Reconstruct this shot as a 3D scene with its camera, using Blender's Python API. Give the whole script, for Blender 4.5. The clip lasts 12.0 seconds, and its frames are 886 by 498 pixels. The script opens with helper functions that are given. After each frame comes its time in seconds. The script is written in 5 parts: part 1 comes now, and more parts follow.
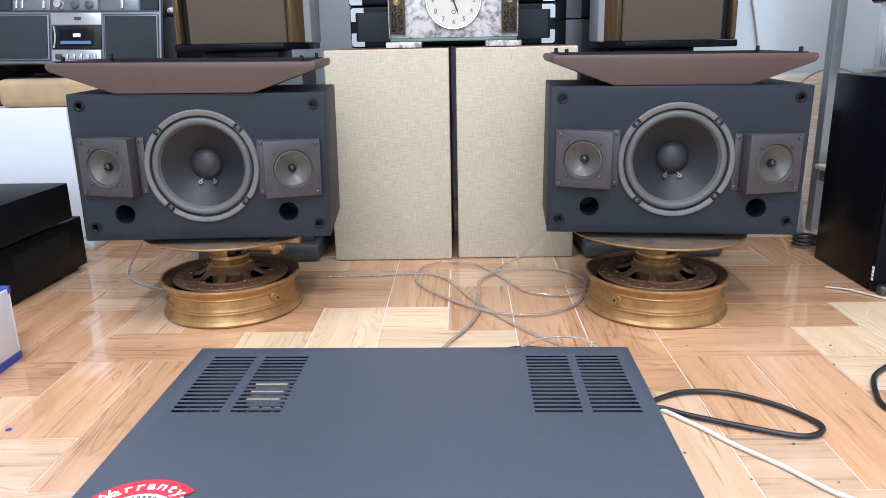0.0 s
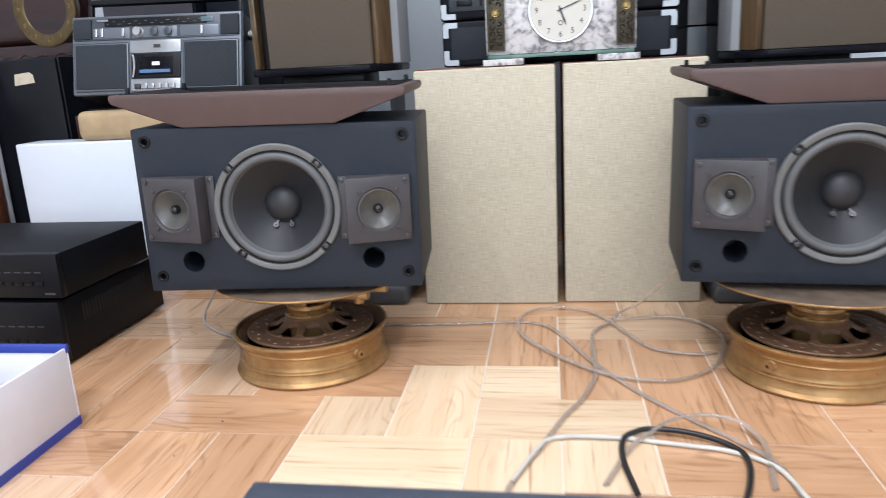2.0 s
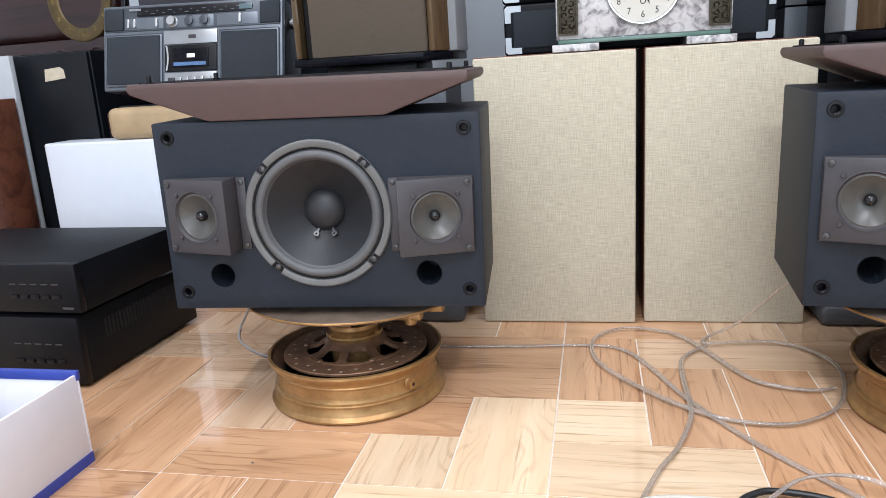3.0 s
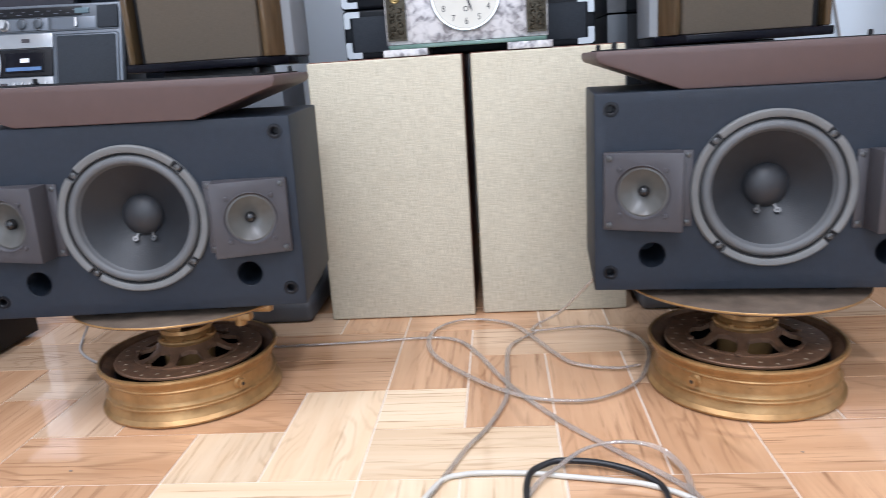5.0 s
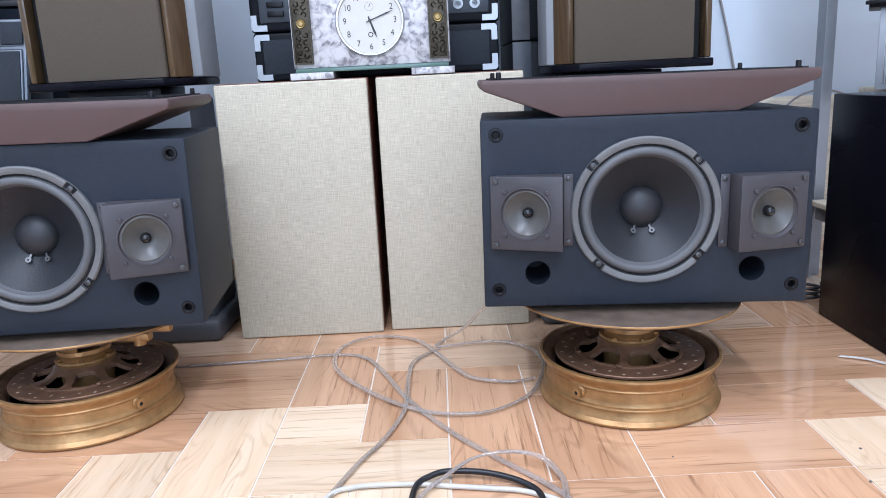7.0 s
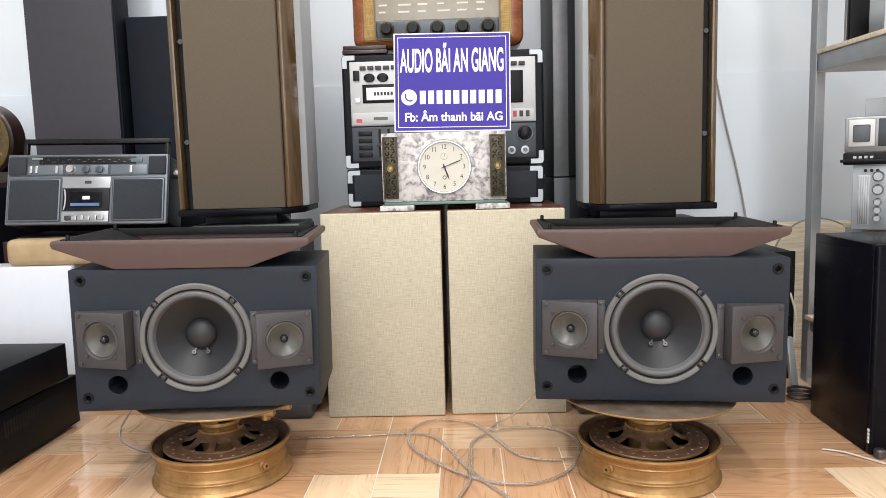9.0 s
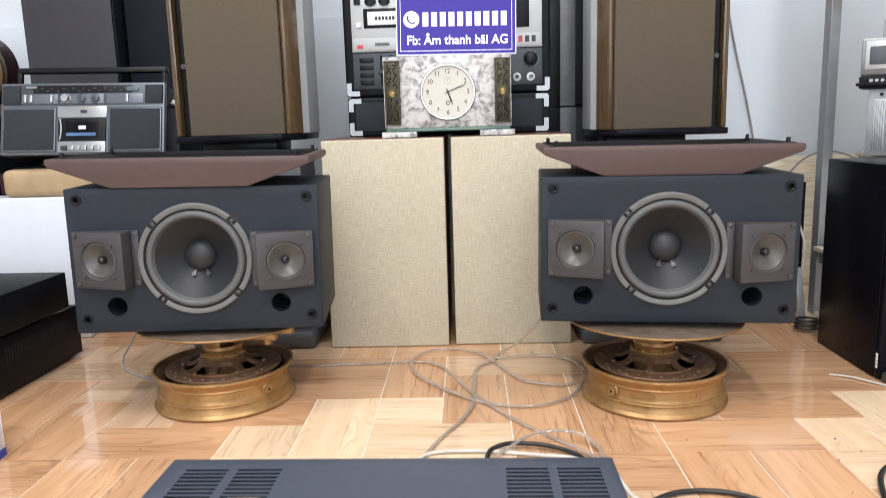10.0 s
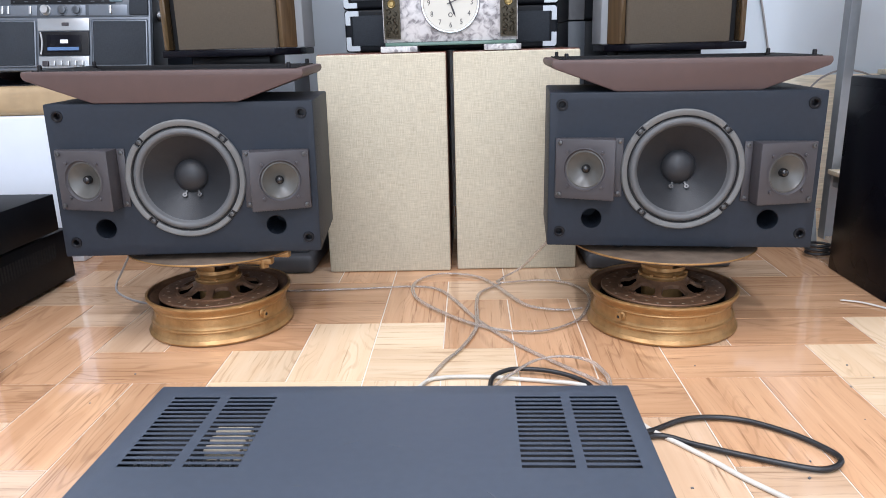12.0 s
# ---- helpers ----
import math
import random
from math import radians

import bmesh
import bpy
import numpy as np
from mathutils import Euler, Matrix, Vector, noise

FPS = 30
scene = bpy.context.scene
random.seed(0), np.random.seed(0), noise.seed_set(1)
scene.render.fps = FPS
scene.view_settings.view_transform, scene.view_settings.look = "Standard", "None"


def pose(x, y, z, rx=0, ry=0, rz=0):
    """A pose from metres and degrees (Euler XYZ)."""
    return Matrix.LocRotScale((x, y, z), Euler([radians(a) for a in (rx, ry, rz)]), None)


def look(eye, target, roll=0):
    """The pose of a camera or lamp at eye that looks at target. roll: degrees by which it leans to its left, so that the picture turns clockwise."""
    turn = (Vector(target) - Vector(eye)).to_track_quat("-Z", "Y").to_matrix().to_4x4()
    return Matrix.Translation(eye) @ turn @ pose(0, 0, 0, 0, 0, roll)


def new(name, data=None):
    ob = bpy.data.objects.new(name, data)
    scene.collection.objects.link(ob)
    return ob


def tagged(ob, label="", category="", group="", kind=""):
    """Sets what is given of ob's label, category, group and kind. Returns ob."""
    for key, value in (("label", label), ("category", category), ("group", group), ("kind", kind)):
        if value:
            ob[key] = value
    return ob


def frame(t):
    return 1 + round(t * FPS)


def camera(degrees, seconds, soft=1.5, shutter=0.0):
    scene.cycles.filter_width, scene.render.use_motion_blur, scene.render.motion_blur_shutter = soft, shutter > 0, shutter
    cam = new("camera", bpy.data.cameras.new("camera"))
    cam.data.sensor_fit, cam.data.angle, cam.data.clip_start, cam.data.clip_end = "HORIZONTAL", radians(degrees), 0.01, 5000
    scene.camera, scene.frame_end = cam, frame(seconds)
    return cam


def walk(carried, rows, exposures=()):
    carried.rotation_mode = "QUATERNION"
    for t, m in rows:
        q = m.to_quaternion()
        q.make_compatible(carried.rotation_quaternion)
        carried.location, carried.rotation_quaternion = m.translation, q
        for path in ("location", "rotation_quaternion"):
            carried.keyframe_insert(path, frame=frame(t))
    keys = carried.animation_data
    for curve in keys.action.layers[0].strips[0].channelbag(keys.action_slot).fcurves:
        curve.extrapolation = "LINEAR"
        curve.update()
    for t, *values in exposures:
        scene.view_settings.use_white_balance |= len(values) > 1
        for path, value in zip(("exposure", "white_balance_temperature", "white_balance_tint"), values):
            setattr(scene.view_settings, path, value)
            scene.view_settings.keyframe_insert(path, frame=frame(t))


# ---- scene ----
cam = camera(62.6, 12.0, soft=0.5, shutter=0.4)
PATH = [
    (0, (0.083, 0.032, 0.545), (0.027, 1.955, -0.001), -1.2),
    (0.5, (0.081, 0.032, 0.543), (0.019, 1.955, -0.001), -1.3),
    (1, (0.081, 0.033, 0.543), (-0.013, 1.956, 0.002), -1.7),
    (1.5, (0.081, 0.097, 0.544), (-0.078, 2.019, 0.017), -2.3),
    (2, (0.039, 0.253, 0.548), (-0.254, 2.168, 0.051), -3.1),
    (2.5, (-0.016, 0.398, 0.535), (-0.399, 2.3, 0.05), -3.5),
    (2.7, (-0.021, 0.43, 0.525), (-0.434, 2.326, 0.041), -3.6),
    (4.3, (-0.001, 0.426, 0.515), (-0.364, 2.333, 0.033), -3.7),
    (4.5, (0.017, 0.419, 0.516), (-0.298, 2.334, 0.033), -3.8),
    (5, (0.119, 0.404, 0.515), (-0.048, 2.335, 0.023), -3.8),
    (5.5, (0.173, 0.395, 0.512), (0.082, 2.331, 0.019), -4.1),
    (6, (0.19, 0.375, 0.521), (0.161, 2.312, 0.025), -4.1),
    (6.5, (0.192, 0.37, 0.524), (0.19, 2.31, 0.04), -3.6),
    (7, (0.189, 0.369, 0.525), (0.188, 2.316, 0.067), -2.9),
    (7.5, (0.166, 0.315, 0.55), (0.157, 2.273, 0.142), -2.3),
    (7.7, (0.139, 0.246, 0.571), (0.125, 2.212, 0.206), -2.0),
    (9.3, (0.117, 0.022, 0.653), (0.047, 2.008, 0.422), -1.6),
    (9.5, (0.118, 0.026, 0.644), (0.046, 2.009, 0.394), -1.6),
    (10, (0.114, 0.047, 0.574), (0.038, 2.015, 0.225), -1.7),
    (10.5, (0.11, 0.067, 0.553), (0.034, 2.024, 0.147), -1.7),
    (11, (0.103, 0.097, 0.557), (0.021, 2.043, 0.105), -1.7),
    (11.5, (0.107, 0.102, 0.552), (0.028, 2.039, 0.059), -1.7),
    (12, (0.106, 0.102, 0.552), (0.028, 2.025, 0.008), -1.6),
]
walk(cam, [(t, look(eye, target, roll)) for t, eye, target, roll in PATH], [(0, -0.06, 6250, 13), (2.7, -0.12, 6450, 12), (5.0, -0.08, 6150, 14), (6.5, -0.04, 5600, 14), (7.5, -0.04, 5750, 14), (9.3, -0.06, 7450, 12), (9.7, -0.06, 7350, 12), (10.3, -0.06, 6700, 12), (12.0, -0.06, 6350, 14)])

# ---- light ----
world = bpy.data.worlds.new("world")
scene.world = world
world.use_nodes = True
world.node_tree.nodes["Background"].inputs[0].default_value = (0.75, 0.85, 1.0, 1)
world.node_tree.nodes["Background"].inputs[1].default_value = 0.3


def tube_lamp(x, y, z, length, power, yaw=0):
    d = bpy.data.lights.new("tube_lamp", "AREA")
    d.shape, d.size, d.size_y, d.energy, d.color = "RECTANGLE", length, 0.12, power, (0.865, 0.908, 0.985)
    o = new("tube_lamp", d)
    o.matrix_basis = pose(x, y, z, 0, 0, yaw)


tube_lamp(-0.9, 0.6, 2.9, 1.2, 43, 90)
tube_lamp(0.9, 0.6, 2.9, 1.2, 30, 90)
tube_lamp(0.0, -1.2, 2.9, 1.2, 92, 0)
# added fill lamp, no source seen; brightens fronts and floor from behind the walk
fill_lamp = bpy.data.lights.new("added_front_fill", "AREA")
fill_lamp.shape, fill_lamp.size, fill_lamp.size_y, fill_lamp.energy, fill_lamp.color = "RECTANGLE", 2.4, 2.1, 66, (0.77, 0.885, 1.0)
new("added_front_fill", fill_lamp).matrix_basis = look((0.0, -1.92, 1.15), (0.0, 1.5, 0.9))


# ---- materials ----
def material(name, colour, rough=0.5, metal=0.0, coat=0.0, var=0.12, scale=30.0, bump=0.0, bump_scale=200.0, big=3.0, spec=0.5, second=None):
    """A surface with mottling at two scales and a fine relief."""
    m = bpy.data.materials.new(name)
    m.use_nodes = True
    t = m.node_tree
    n, l = t.nodes, t.links
    b = n["Principled BSDF"]
    co = n.new("ShaderNodeTexCoord")
    a = n.new("ShaderNodeTexNoise")
    a.inputs["Scale"].default_value, a.inputs["Detail"].default_value = scale, 6
    c = n.new("ShaderNodeTexNoise")
    c.inputs["Scale"].default_value, c.inputs["Detail"].default_value = big, 3
    l.new(co.outputs["Object"], a.inputs["Vector"])
    l.new(co.outputs["Object"], c.inputs["Vector"])
    add = n.new("ShaderNodeMath")
    add.operation = "ADD"
    l.new(a.outputs["Fac"], add.inputs[0])
    l.new(c.outputs["Fac"], add.inputs[1])
    r = n.new("ShaderNodeMapRange")
    r.inputs[1].default_value, r.inputs[2].default_value = 0.7, 1.3
    l.new(add.outputs[0], r.inputs[0])
    mix = n.new("ShaderNodeMix")
    mix.data_type = "RGBA"
    lo = second or tuple(v * (1 - var) for v in colour)
    hi = colour if second else tuple(min(1, v * (1 + var)) for v in colour)
    mix.inputs[6].default_value, mix.inputs[7].default_value = (*lo, 1), (*hi, 1)
    l.new(r.outputs[0], mix.inputs[0])
    l.new(mix.outputs[2], b.inputs["Base Color"])
    rr = n.new("ShaderNodeMapRange")
    rr.inputs[3].default_value, rr.inputs[4].default_value = max(0.02, rough - 0.08), min(1, rough + 0.08)
    l.new(c.outputs["Fac"], rr.inputs[0])
    l.new(rr.outputs[0], b.inputs["Roughness"])
    b.inputs["Metallic"].default_value = metal
    b.inputs["Coat Weight"].default_value = coat
    b.inputs["Specular IOR Level"].default_value = spec
    if bump:
        f = n.new("ShaderNodeTexNoise")
        f.inputs["Scale"].default_value, f.inputs["Detail"].default_value = bump_scale, 4
        l.new(co.outputs["Object"], f.inputs["Vector"])
        u = n.new("ShaderNodeBump")
        u.inputs["Strength"].default_value, u.inputs["Distance"].default_value = bump, 0.002
        l.new(f.outputs["Fac"], u.inputs["Height"])
        l.new(u.outputs["Normal"], b.inputs["Normal"])
    return m


def wood(name, light, dark, rough=0.3, stretch=(1.2, 16, 16), bands=0.5, coat=0.0, fine=4.0):
    """Grain along the object's x, shifted from piece to piece."""
    m = bpy.data.materials.new(name)
    m.use_nodes = True
    t = m.node_tree
    n, l = t.nodes, t.links
    b = n["Principled BSDF"]
    co, info = n.new("ShaderNodeTexCoord"), n.new("ShaderNodeObjectInfo")
    off = n.new("ShaderNodeVectorMath")
    off.operation = "MULTIPLY_ADD"
    comb = n.new("ShaderNodeCombineXYZ")
    for k in range(3):
        l.new(info.outputs["Random"], comb.inputs[k])
    off.inputs[1].default_value = (7.0, 11.0, 3.0)
    l.new(comb.outputs[0], off.inputs[0])
    l.new(co.outputs["Object"], off.inputs[2])
    mp = n.new("ShaderNodeMapping")
    mp.inputs["Scale"].default_value = stretch
    l.new(off.outputs[0], mp.inputs["Vector"])
    warp = n.new("ShaderNodeTexNoise")
    warp.inputs["Scale"].default_value, warp.inputs["Detail"].default_value = 1.6, 3
    l.new(mp.outputs[0], warp.inputs["Vector"])
    wv = n.new("ShaderNodeVectorMath")
    wv.operation = "MULTIPLY_ADD"
    wv.inputs[1].default_value = (0.5, 1.6, 1.6)
    l.new(warp.outputs["Color"], wv.inputs[0])
    l.new(mp.outputs[0], wv.inputs[2])
    g = n.new("ShaderNodeTexNoise")
    g.inputs["Scale"].default_value, g.inputs["Detail"].default_value, g.inputs["Roughness"].default_value = 1.5, 8, 0.62
    l.new(wv.outputs[0], g.inputs["Vector"])
    mp2 = n.new("ShaderNodeMapping")
    mp2.inputs["Scale"].default_value = (fine, 9, 9)
    l.new(wv.outputs[0], mp2.inputs["Vector"])
    g2 = n.new("ShaderNodeTexNoise")
    g2.inputs["Scale"].default_value, g2.inputs["Detail"].default_value = 1.0, 5
    l.new(mp2.outputs[0], g2.inputs["Vector"])
    ramp = n.new("ShaderNodeValToRGB")
    e = ramp.color_ramp.elements
    e[0].position, e[1].position = 0.34, 0.62
    e[0].color, e[1].color = (*dark, 1), (*light, 1)
    mid = ramp.color_ramp.elements.new(0.45)
    mid.color = (*[d + (q - d) * (1 - bands) for d, q in zip(dark, light)], 1)
    hi = ramp.color_ramp.elements.new(0.5)
    hi.color = (*[d + (q - d) * 0.85 for d, q in zip(dark, light)], 1)
    l.new(g.outputs["Fac"], ramp.inputs[0])
    mul = n.new("ShaderNodeMix")
    mul.data_type, mul.blend_type = "RGBA", "MULTIPLY"
    mul.inputs[0].default_value = 0.55
    r2 = n.new("ShaderNodeMapRange")
    r2.inputs[1].default_value, r2.inputs[2].default_value = 0.35, 0.6
    r2.inputs[3].default_value, r2.inputs[4].default_value = 0.62, 1.05
    l.new(g2.outputs["Fac"], r2.inputs[0])
    l.new(ramp.outputs[0], mul.inputs[6])
    l.new(r2.outputs[0], mul.inputs[7])
    tone = n.new("ShaderNodeHueSaturation")
    rv = n.new("ShaderNodeMapRange")
    rv.inputs[3].default_value, rv.inputs[4].default_value = 0.9, 1.08
    l.new(info.outputs["Random"], rv.inputs[0])
    l.new(rv.outputs[0], tone.inputs["Value"])
    l.new(mul.outputs[2], tone.inputs["Color"])
    l.new(tone.outputs[0], b.inputs["Base Color"])
    rg = n.new("ShaderNodeMapRange")
    rg.inputs[3].default_value, rg.inputs[4].default_value = max(0.03, rough - 0.05), rough + 0.06
    l.new(warp.outputs["Fac"], rg.inputs[0])
    l.new(rg.outputs[0], b.inputs["Roughness"])
    b.inputs["Coat Weight"].default_value = coat
    b.inputs["Coat Roughness"].default_value = 0.06
    return m


def plank_print(name, light, dark, streak, rough=0.08):
    """Printed wood of a glazed tile: arched growth rings, fine fibres and dark streaks along x, different on every plank."""
    m = bpy.data.materials.new(name)
    m.use_nodes = True
    t = m.node_tree
    n, l = t.nodes, t.links
    b = n["Principled BSDF"]
    co, info, comb, off = n.new("ShaderNodeTexCoord"), n.new("ShaderNodeObjectInfo"), n.new("ShaderNodeCombineXYZ"), n.new("ShaderNodeVectorMath")
    for k in range(3):
        l.new(info.outputs["Random"], comb.inputs[k])
    off.operation = "MULTIPLY_ADD"
    off.inputs[1].default_value = (17.0, 11.0, 5.0)
    l.new(comb.outputs[0], off.inputs[0])
    l.new(co.outputs["Object"], off.inputs[2])

    def noise(stretch, detail, rough_=0.5):
        mp, q = n.new("ShaderNodeMapping"), n.new("ShaderNodeTexNoise")
        mp.inputs["Scale"].default_value = stretch
        q.inputs["Scale"].default_value, q.inputs["Detail"].default_value, q.inputs["Roughness"].default_value = 1.0, detail, rough_
        l.new(off.outputs[0], mp.inputs["Vector"])
        l.new(mp.outputs[0], q.inputs["Vector"])
        return q.outputs["Fac"]

    def ranged(value, a, b_, c, d):
        r = n.new("ShaderNodeMapRange")
        r.inputs[1].default_value, r.inputs[2].default_value, r.inputs[3].default_value, r.inputs[4].default_value = a, b_, c, d
        l.new(value, r.inputs[0])
        return r.outputs[0]

    def math_node(op, a, b_):
        q = n.new("ShaderNodeMath")
        q.operation = op
        l.new(a, q.inputs[0])
        if isinstance(b_, float):
            q.inputs[1].default_value = b_
        else:
            l.new(b_, q.inputs[1])
        return q.outputs[0]

    def mixed(fac, a, b_):
        q = n.new("ShaderNodeMix")
        q.data_type = "RGBA"
        l.new(fac, q.inputs[0])
        for slot, v in ((6, a), (7, b_)):
            if isinstance(v, tuple):
                q.inputs[slot].default_value = (*v, 1)
            else:
                l.new(v, q.inputs[slot])
        return q.outputs[2]

    rings = math_node("SINE", math_node("MULTIPLY", noise((1.6, 8.0, 1.0), 2.5), 150.0), 0.0)
    fibre = noise((9.0, 260.0, 1.0), 4, 0.6)
    soft_band = noise((1.3, 22.0, 1.0), 4, 0.55)
    lines = math_node("MULTIPLY", ranged(rings, 0.4, 1.0, 0.0, 0.6), ranged(noise((2.2, 9.0, 1.0), 2), 0.5, 0.66, 0.0, 1.0))
    col = mixed(ranged(soft_band, 0.36, 0.64, 0.0, 1.0), dark, light)
    col = mixed(math_node("MULTIPLY", lines, ranged(fibre, 0.3, 0.65, 0.25, 0.9)), col, streak)
    col = mixed(ranged(noise((4.5, 120.0, 1.0), 5, 0.65), 0.56, 0.69, 0.0, 0.82), col, streak)
    col = mixed(ranged(fibre, 0.35, 0.75, 0.0, 0.35), col, dark)
    tone = n.new("ShaderNodeHueSaturation")
    l.new(ranged(info.outputs["Random"], 0.0, 1.0, 0.88, 1.08), tone.inputs["Value"])
    l.new(col, tone.inputs["Color"])
    l.new(tone.outputs[0], b.inputs["Base Color"])
    l.new(ranged(soft_band, 0.2, 0.8, rough - 0.03, rough + 0.05), b.inputs["Roughness"])
    b.inputs["Coat Weight"].default_value = 0.4
    b.inputs["Coat Roughness"].default_value = 0.04
    return m


def cloth(name, light, dark, cell=700.0, rough=0.9, bump=0.4, slub=0.5):
    """Woven cloth: crossing threads with uneven slubs, in the object's x and z."""
    m = bpy.data.materials.new(name)
    m.use_nodes = True
    t = m.node_tree
    n, l = t.nodes, t.links
    b = n["Principled BSDF"]
    co = n.new("ShaderNodeTexCoord")
    outs = []
    for sc in ((cell * 0.06, 1, cell), (cell, 1, cell * 0.06)):
        mp = n.new("ShaderNodeMapping")
        mp.inputs["Scale"].default_value = sc
        l.new(co.outputs["Object"], mp.inputs["Vector"])
        q = n.new("ShaderNodeTexNoise")
        q.inputs["Scale"].default_value, q.inputs["Detail"].default_value = 1.0, 3
        l.new(mp.outputs[0], q.inputs["Vector"])
        outs.append(q)
    add = n.new("ShaderNodeMath")
    add.operation = "ADD"
    l.new(outs[0].outputs["Fac"], add.inputs[0])
    l.new(outs[1].outputs["Fac"], add.inputs[1])
    big = n.new("ShaderNodeTexNoise")
    big.inputs["Scale"].default_value, big.inputs["Detail"].default_value = 5.0, 4
    l.new(co.outputs["Object"], big.inputs["Vector"])
    ad2 = n.new("ShaderNodeMath")
    ad2.operation = "MULTIPLY_ADD"
    ad2.inputs[1].default_value = slub
    l.new(big.outputs["Fac"], ad2.inputs[0])
    l.new(add.outputs[0], ad2.inputs[2])
    r = n.new("ShaderNodeMapRange")
    r.inputs[1].default_value, r.inputs[2].default_value = 0.75 + slub * 0.5, 1.25 + slub * 0.5
    l.new(ad2.outputs[0], r.inputs[0])
    mix = n.new("ShaderNodeMix")
    mix.data_type = "RGBA"
    mix.inputs[6].default_value, mix.inputs[7].default_value = (*dark, 1), (*light, 1)
    l.new(r.outputs[0], mix.inputs[0])
    l.new(mix.outputs[2], b.inputs["Base Color"])
    b.inputs["Roughness"].default_value = rough
    b.inputs["Specular IOR Level"].default_value = 0.2
    u = n.new("ShaderNodeBump")
    u.inputs["Strength"].default_value, u.inputs["Distance"].default_value = bump, 0.001
    l.new(add.outputs[0], u.inputs["Height"])
    l.new(u.outputs["Normal"], b.inputs["Normal"])
    return m


def marble(name):
    m = bpy.data.materials.new(name)
    m.use_nodes = True
    t = m.node_tree
    n, l = t.nodes, t.links
    b = n["Principled BSDF"]
    co = n.new("ShaderNodeTexCoord")
    q = n.new("ShaderNodeTexNoise")
    q.inputs["Scale"].default_value, q.inputs["Detail"].default_value, q.inputs["Distortion"].default_value = 62, 12, 0.7
    l.new(co.outputs["Object"], q.inputs["Vector"])
    ramp = n.new("ShaderNodeValToRGB")
    e = ramp.color_ramp.elements
    e[0].position, e[1].position = 0.36, 0.6
    e[0].color, e[1].color = (0.20, 0.185, 0.19, 1), (0.58, 0.555, 0.545, 1)
    k = ramp.color_ramp.elements.new(0.45)
    k.color = (0.38, 0.36, 0.36, 1)
    k = ramp.color_ramp.elements.new(0.5)
    k.color = (0.48, 0.455, 0.45, 1)
    l.new(q.outputs["Fac"], ramp.inputs[0])
    l.new(ramp.outputs[0], b.inputs["Base Color"])
    b.inputs["Roughness"].default_value = 0.22
    return m


M_WALL = material("wall_paint", (0.71, 0.77, 0.82), 0.6, var=0.03, scale=4, big=0.8, bump=0.05, bump_scale=60)
M_DADO = material("dado_tile", (0.67, 0.73, 0.785), 0.35, var=0.03, scale=4, big=0.8)
M_CEIL = material("ceiling_paint", (0.85, 0.85, 0.84), 0.8, var=0.02)
M_GROUT = material("grout", (0.78, 0.70, 0.60), 0.4, var=0.08, scale=60)
M_OAK_BROWN = plank_print("tile_brown", (0.71, 0.425, 0.245), (0.565, 0.315, 0.17), (0.22, 0.10, 0.05))
M_OAK_LIGHT = plank_print("tile_light", (0.87, 0.68, 0.475), (0.78, 0.56, 0.36), (0.42, 0.24, 0.125))
M_OAK_GREY = plank_print("tile_pale", (0.73, 0.51, 0.34), (0.61, 0.40, 0.25), (0.28, 0.16, 0.088))
M_VINYL = material("grey_vinyl", (0.0140, 0.0190, 0.0280), 0.55, var=0.14, scale=90, spec=0.3, bump=0.3, bump_scale=900, big=5)
# near-black that paints the shade inside holes, slots and gaps
M_HOLE = material("hole_shade", (0.006, 0.006, 0.007), 0.8)
M_FRAME = material("basket_grey", (0.128, 0.128, 0.124), 0.5, var=0.12, bump=0.1)
M_SURROUND = material("rubber_surround", (0.092, 0.094, 0.096), 0.55, var=0.08)
M_CONE = material("paper_cone", (0.0115, 0.0128, 0.0155), 0.45, spec=0.4, var=0.18, scale=60, bump=0.2, bump_scale=500)
M_CAP = material("dust_cap", (0.017, 0.018, 0.021), 0.5, var=0.12)
M_MAUVE = material("mauve_plastic", (0.045, 0.041, 0.045), 0.5, var=0.08, scale=60, bump=0.12, bump_scale=800)
M_TCONE = material("tweeter_cone", (0.070, 0.067, 0.060), 0.36, var=0.15, scale=80)
M_BLACKGLOSS = material("black_cap", (0.01, 0.01, 0.011), 0.2)
M_SCREW = material("screw_steel", (0.11, 0.11, 0.11), 0.4, 0.8)
M_BRIGHT = material("bright_metal", (0.60, 0.60, 0.60), 0.28, 1.0)
M_TRAY = material("brown_grille_plastic", (0.082, 0.050, 0.045), 0.55, var=0.06, scale=50, bump=0.1, bump_scale=900)
M_TRAYIN = material("tray_inside", (0.008, 0.008, 0.009), 0.7, spec=0.25)
M_GOLD = material("gold_paint", (0.375, 0.216, 0.086), 0.38, 0.6, var=0.2, scale=70, bump=0.25, bump_scale=160, big=9)
M_GOLDDARK = material("worn_gold", (0.26, 0.142, 0.082), 0.40, 0.4, var=0.3, scale=90, bump=0.2, bump_scale=200, second=(0.13, 0.072, 0.043))
M_PLATE = material("plate_top", (0.135, 0.100, 0.074), 0.42, 0.2, var=0.4, scale=40, bump=0.2, bump_scale=300)
M_CREAM = cloth("cream_cloth", (0.60, 0.545, 0.42), (0.44, 0.395, 0.30), 640, slub=0.35)
M_WALNUT = wood("walnut", (0.16, 0.055, 0.03), (0.06, 0.018, 0.012), 0.3)
M_MARBLE = marble("marble")
M_BRONZE = material("bronze", (0.058, 0.049, 0.034), 0.42, 0.8, var=0.35, scale=200, bump=0.6, bump_scale=180)
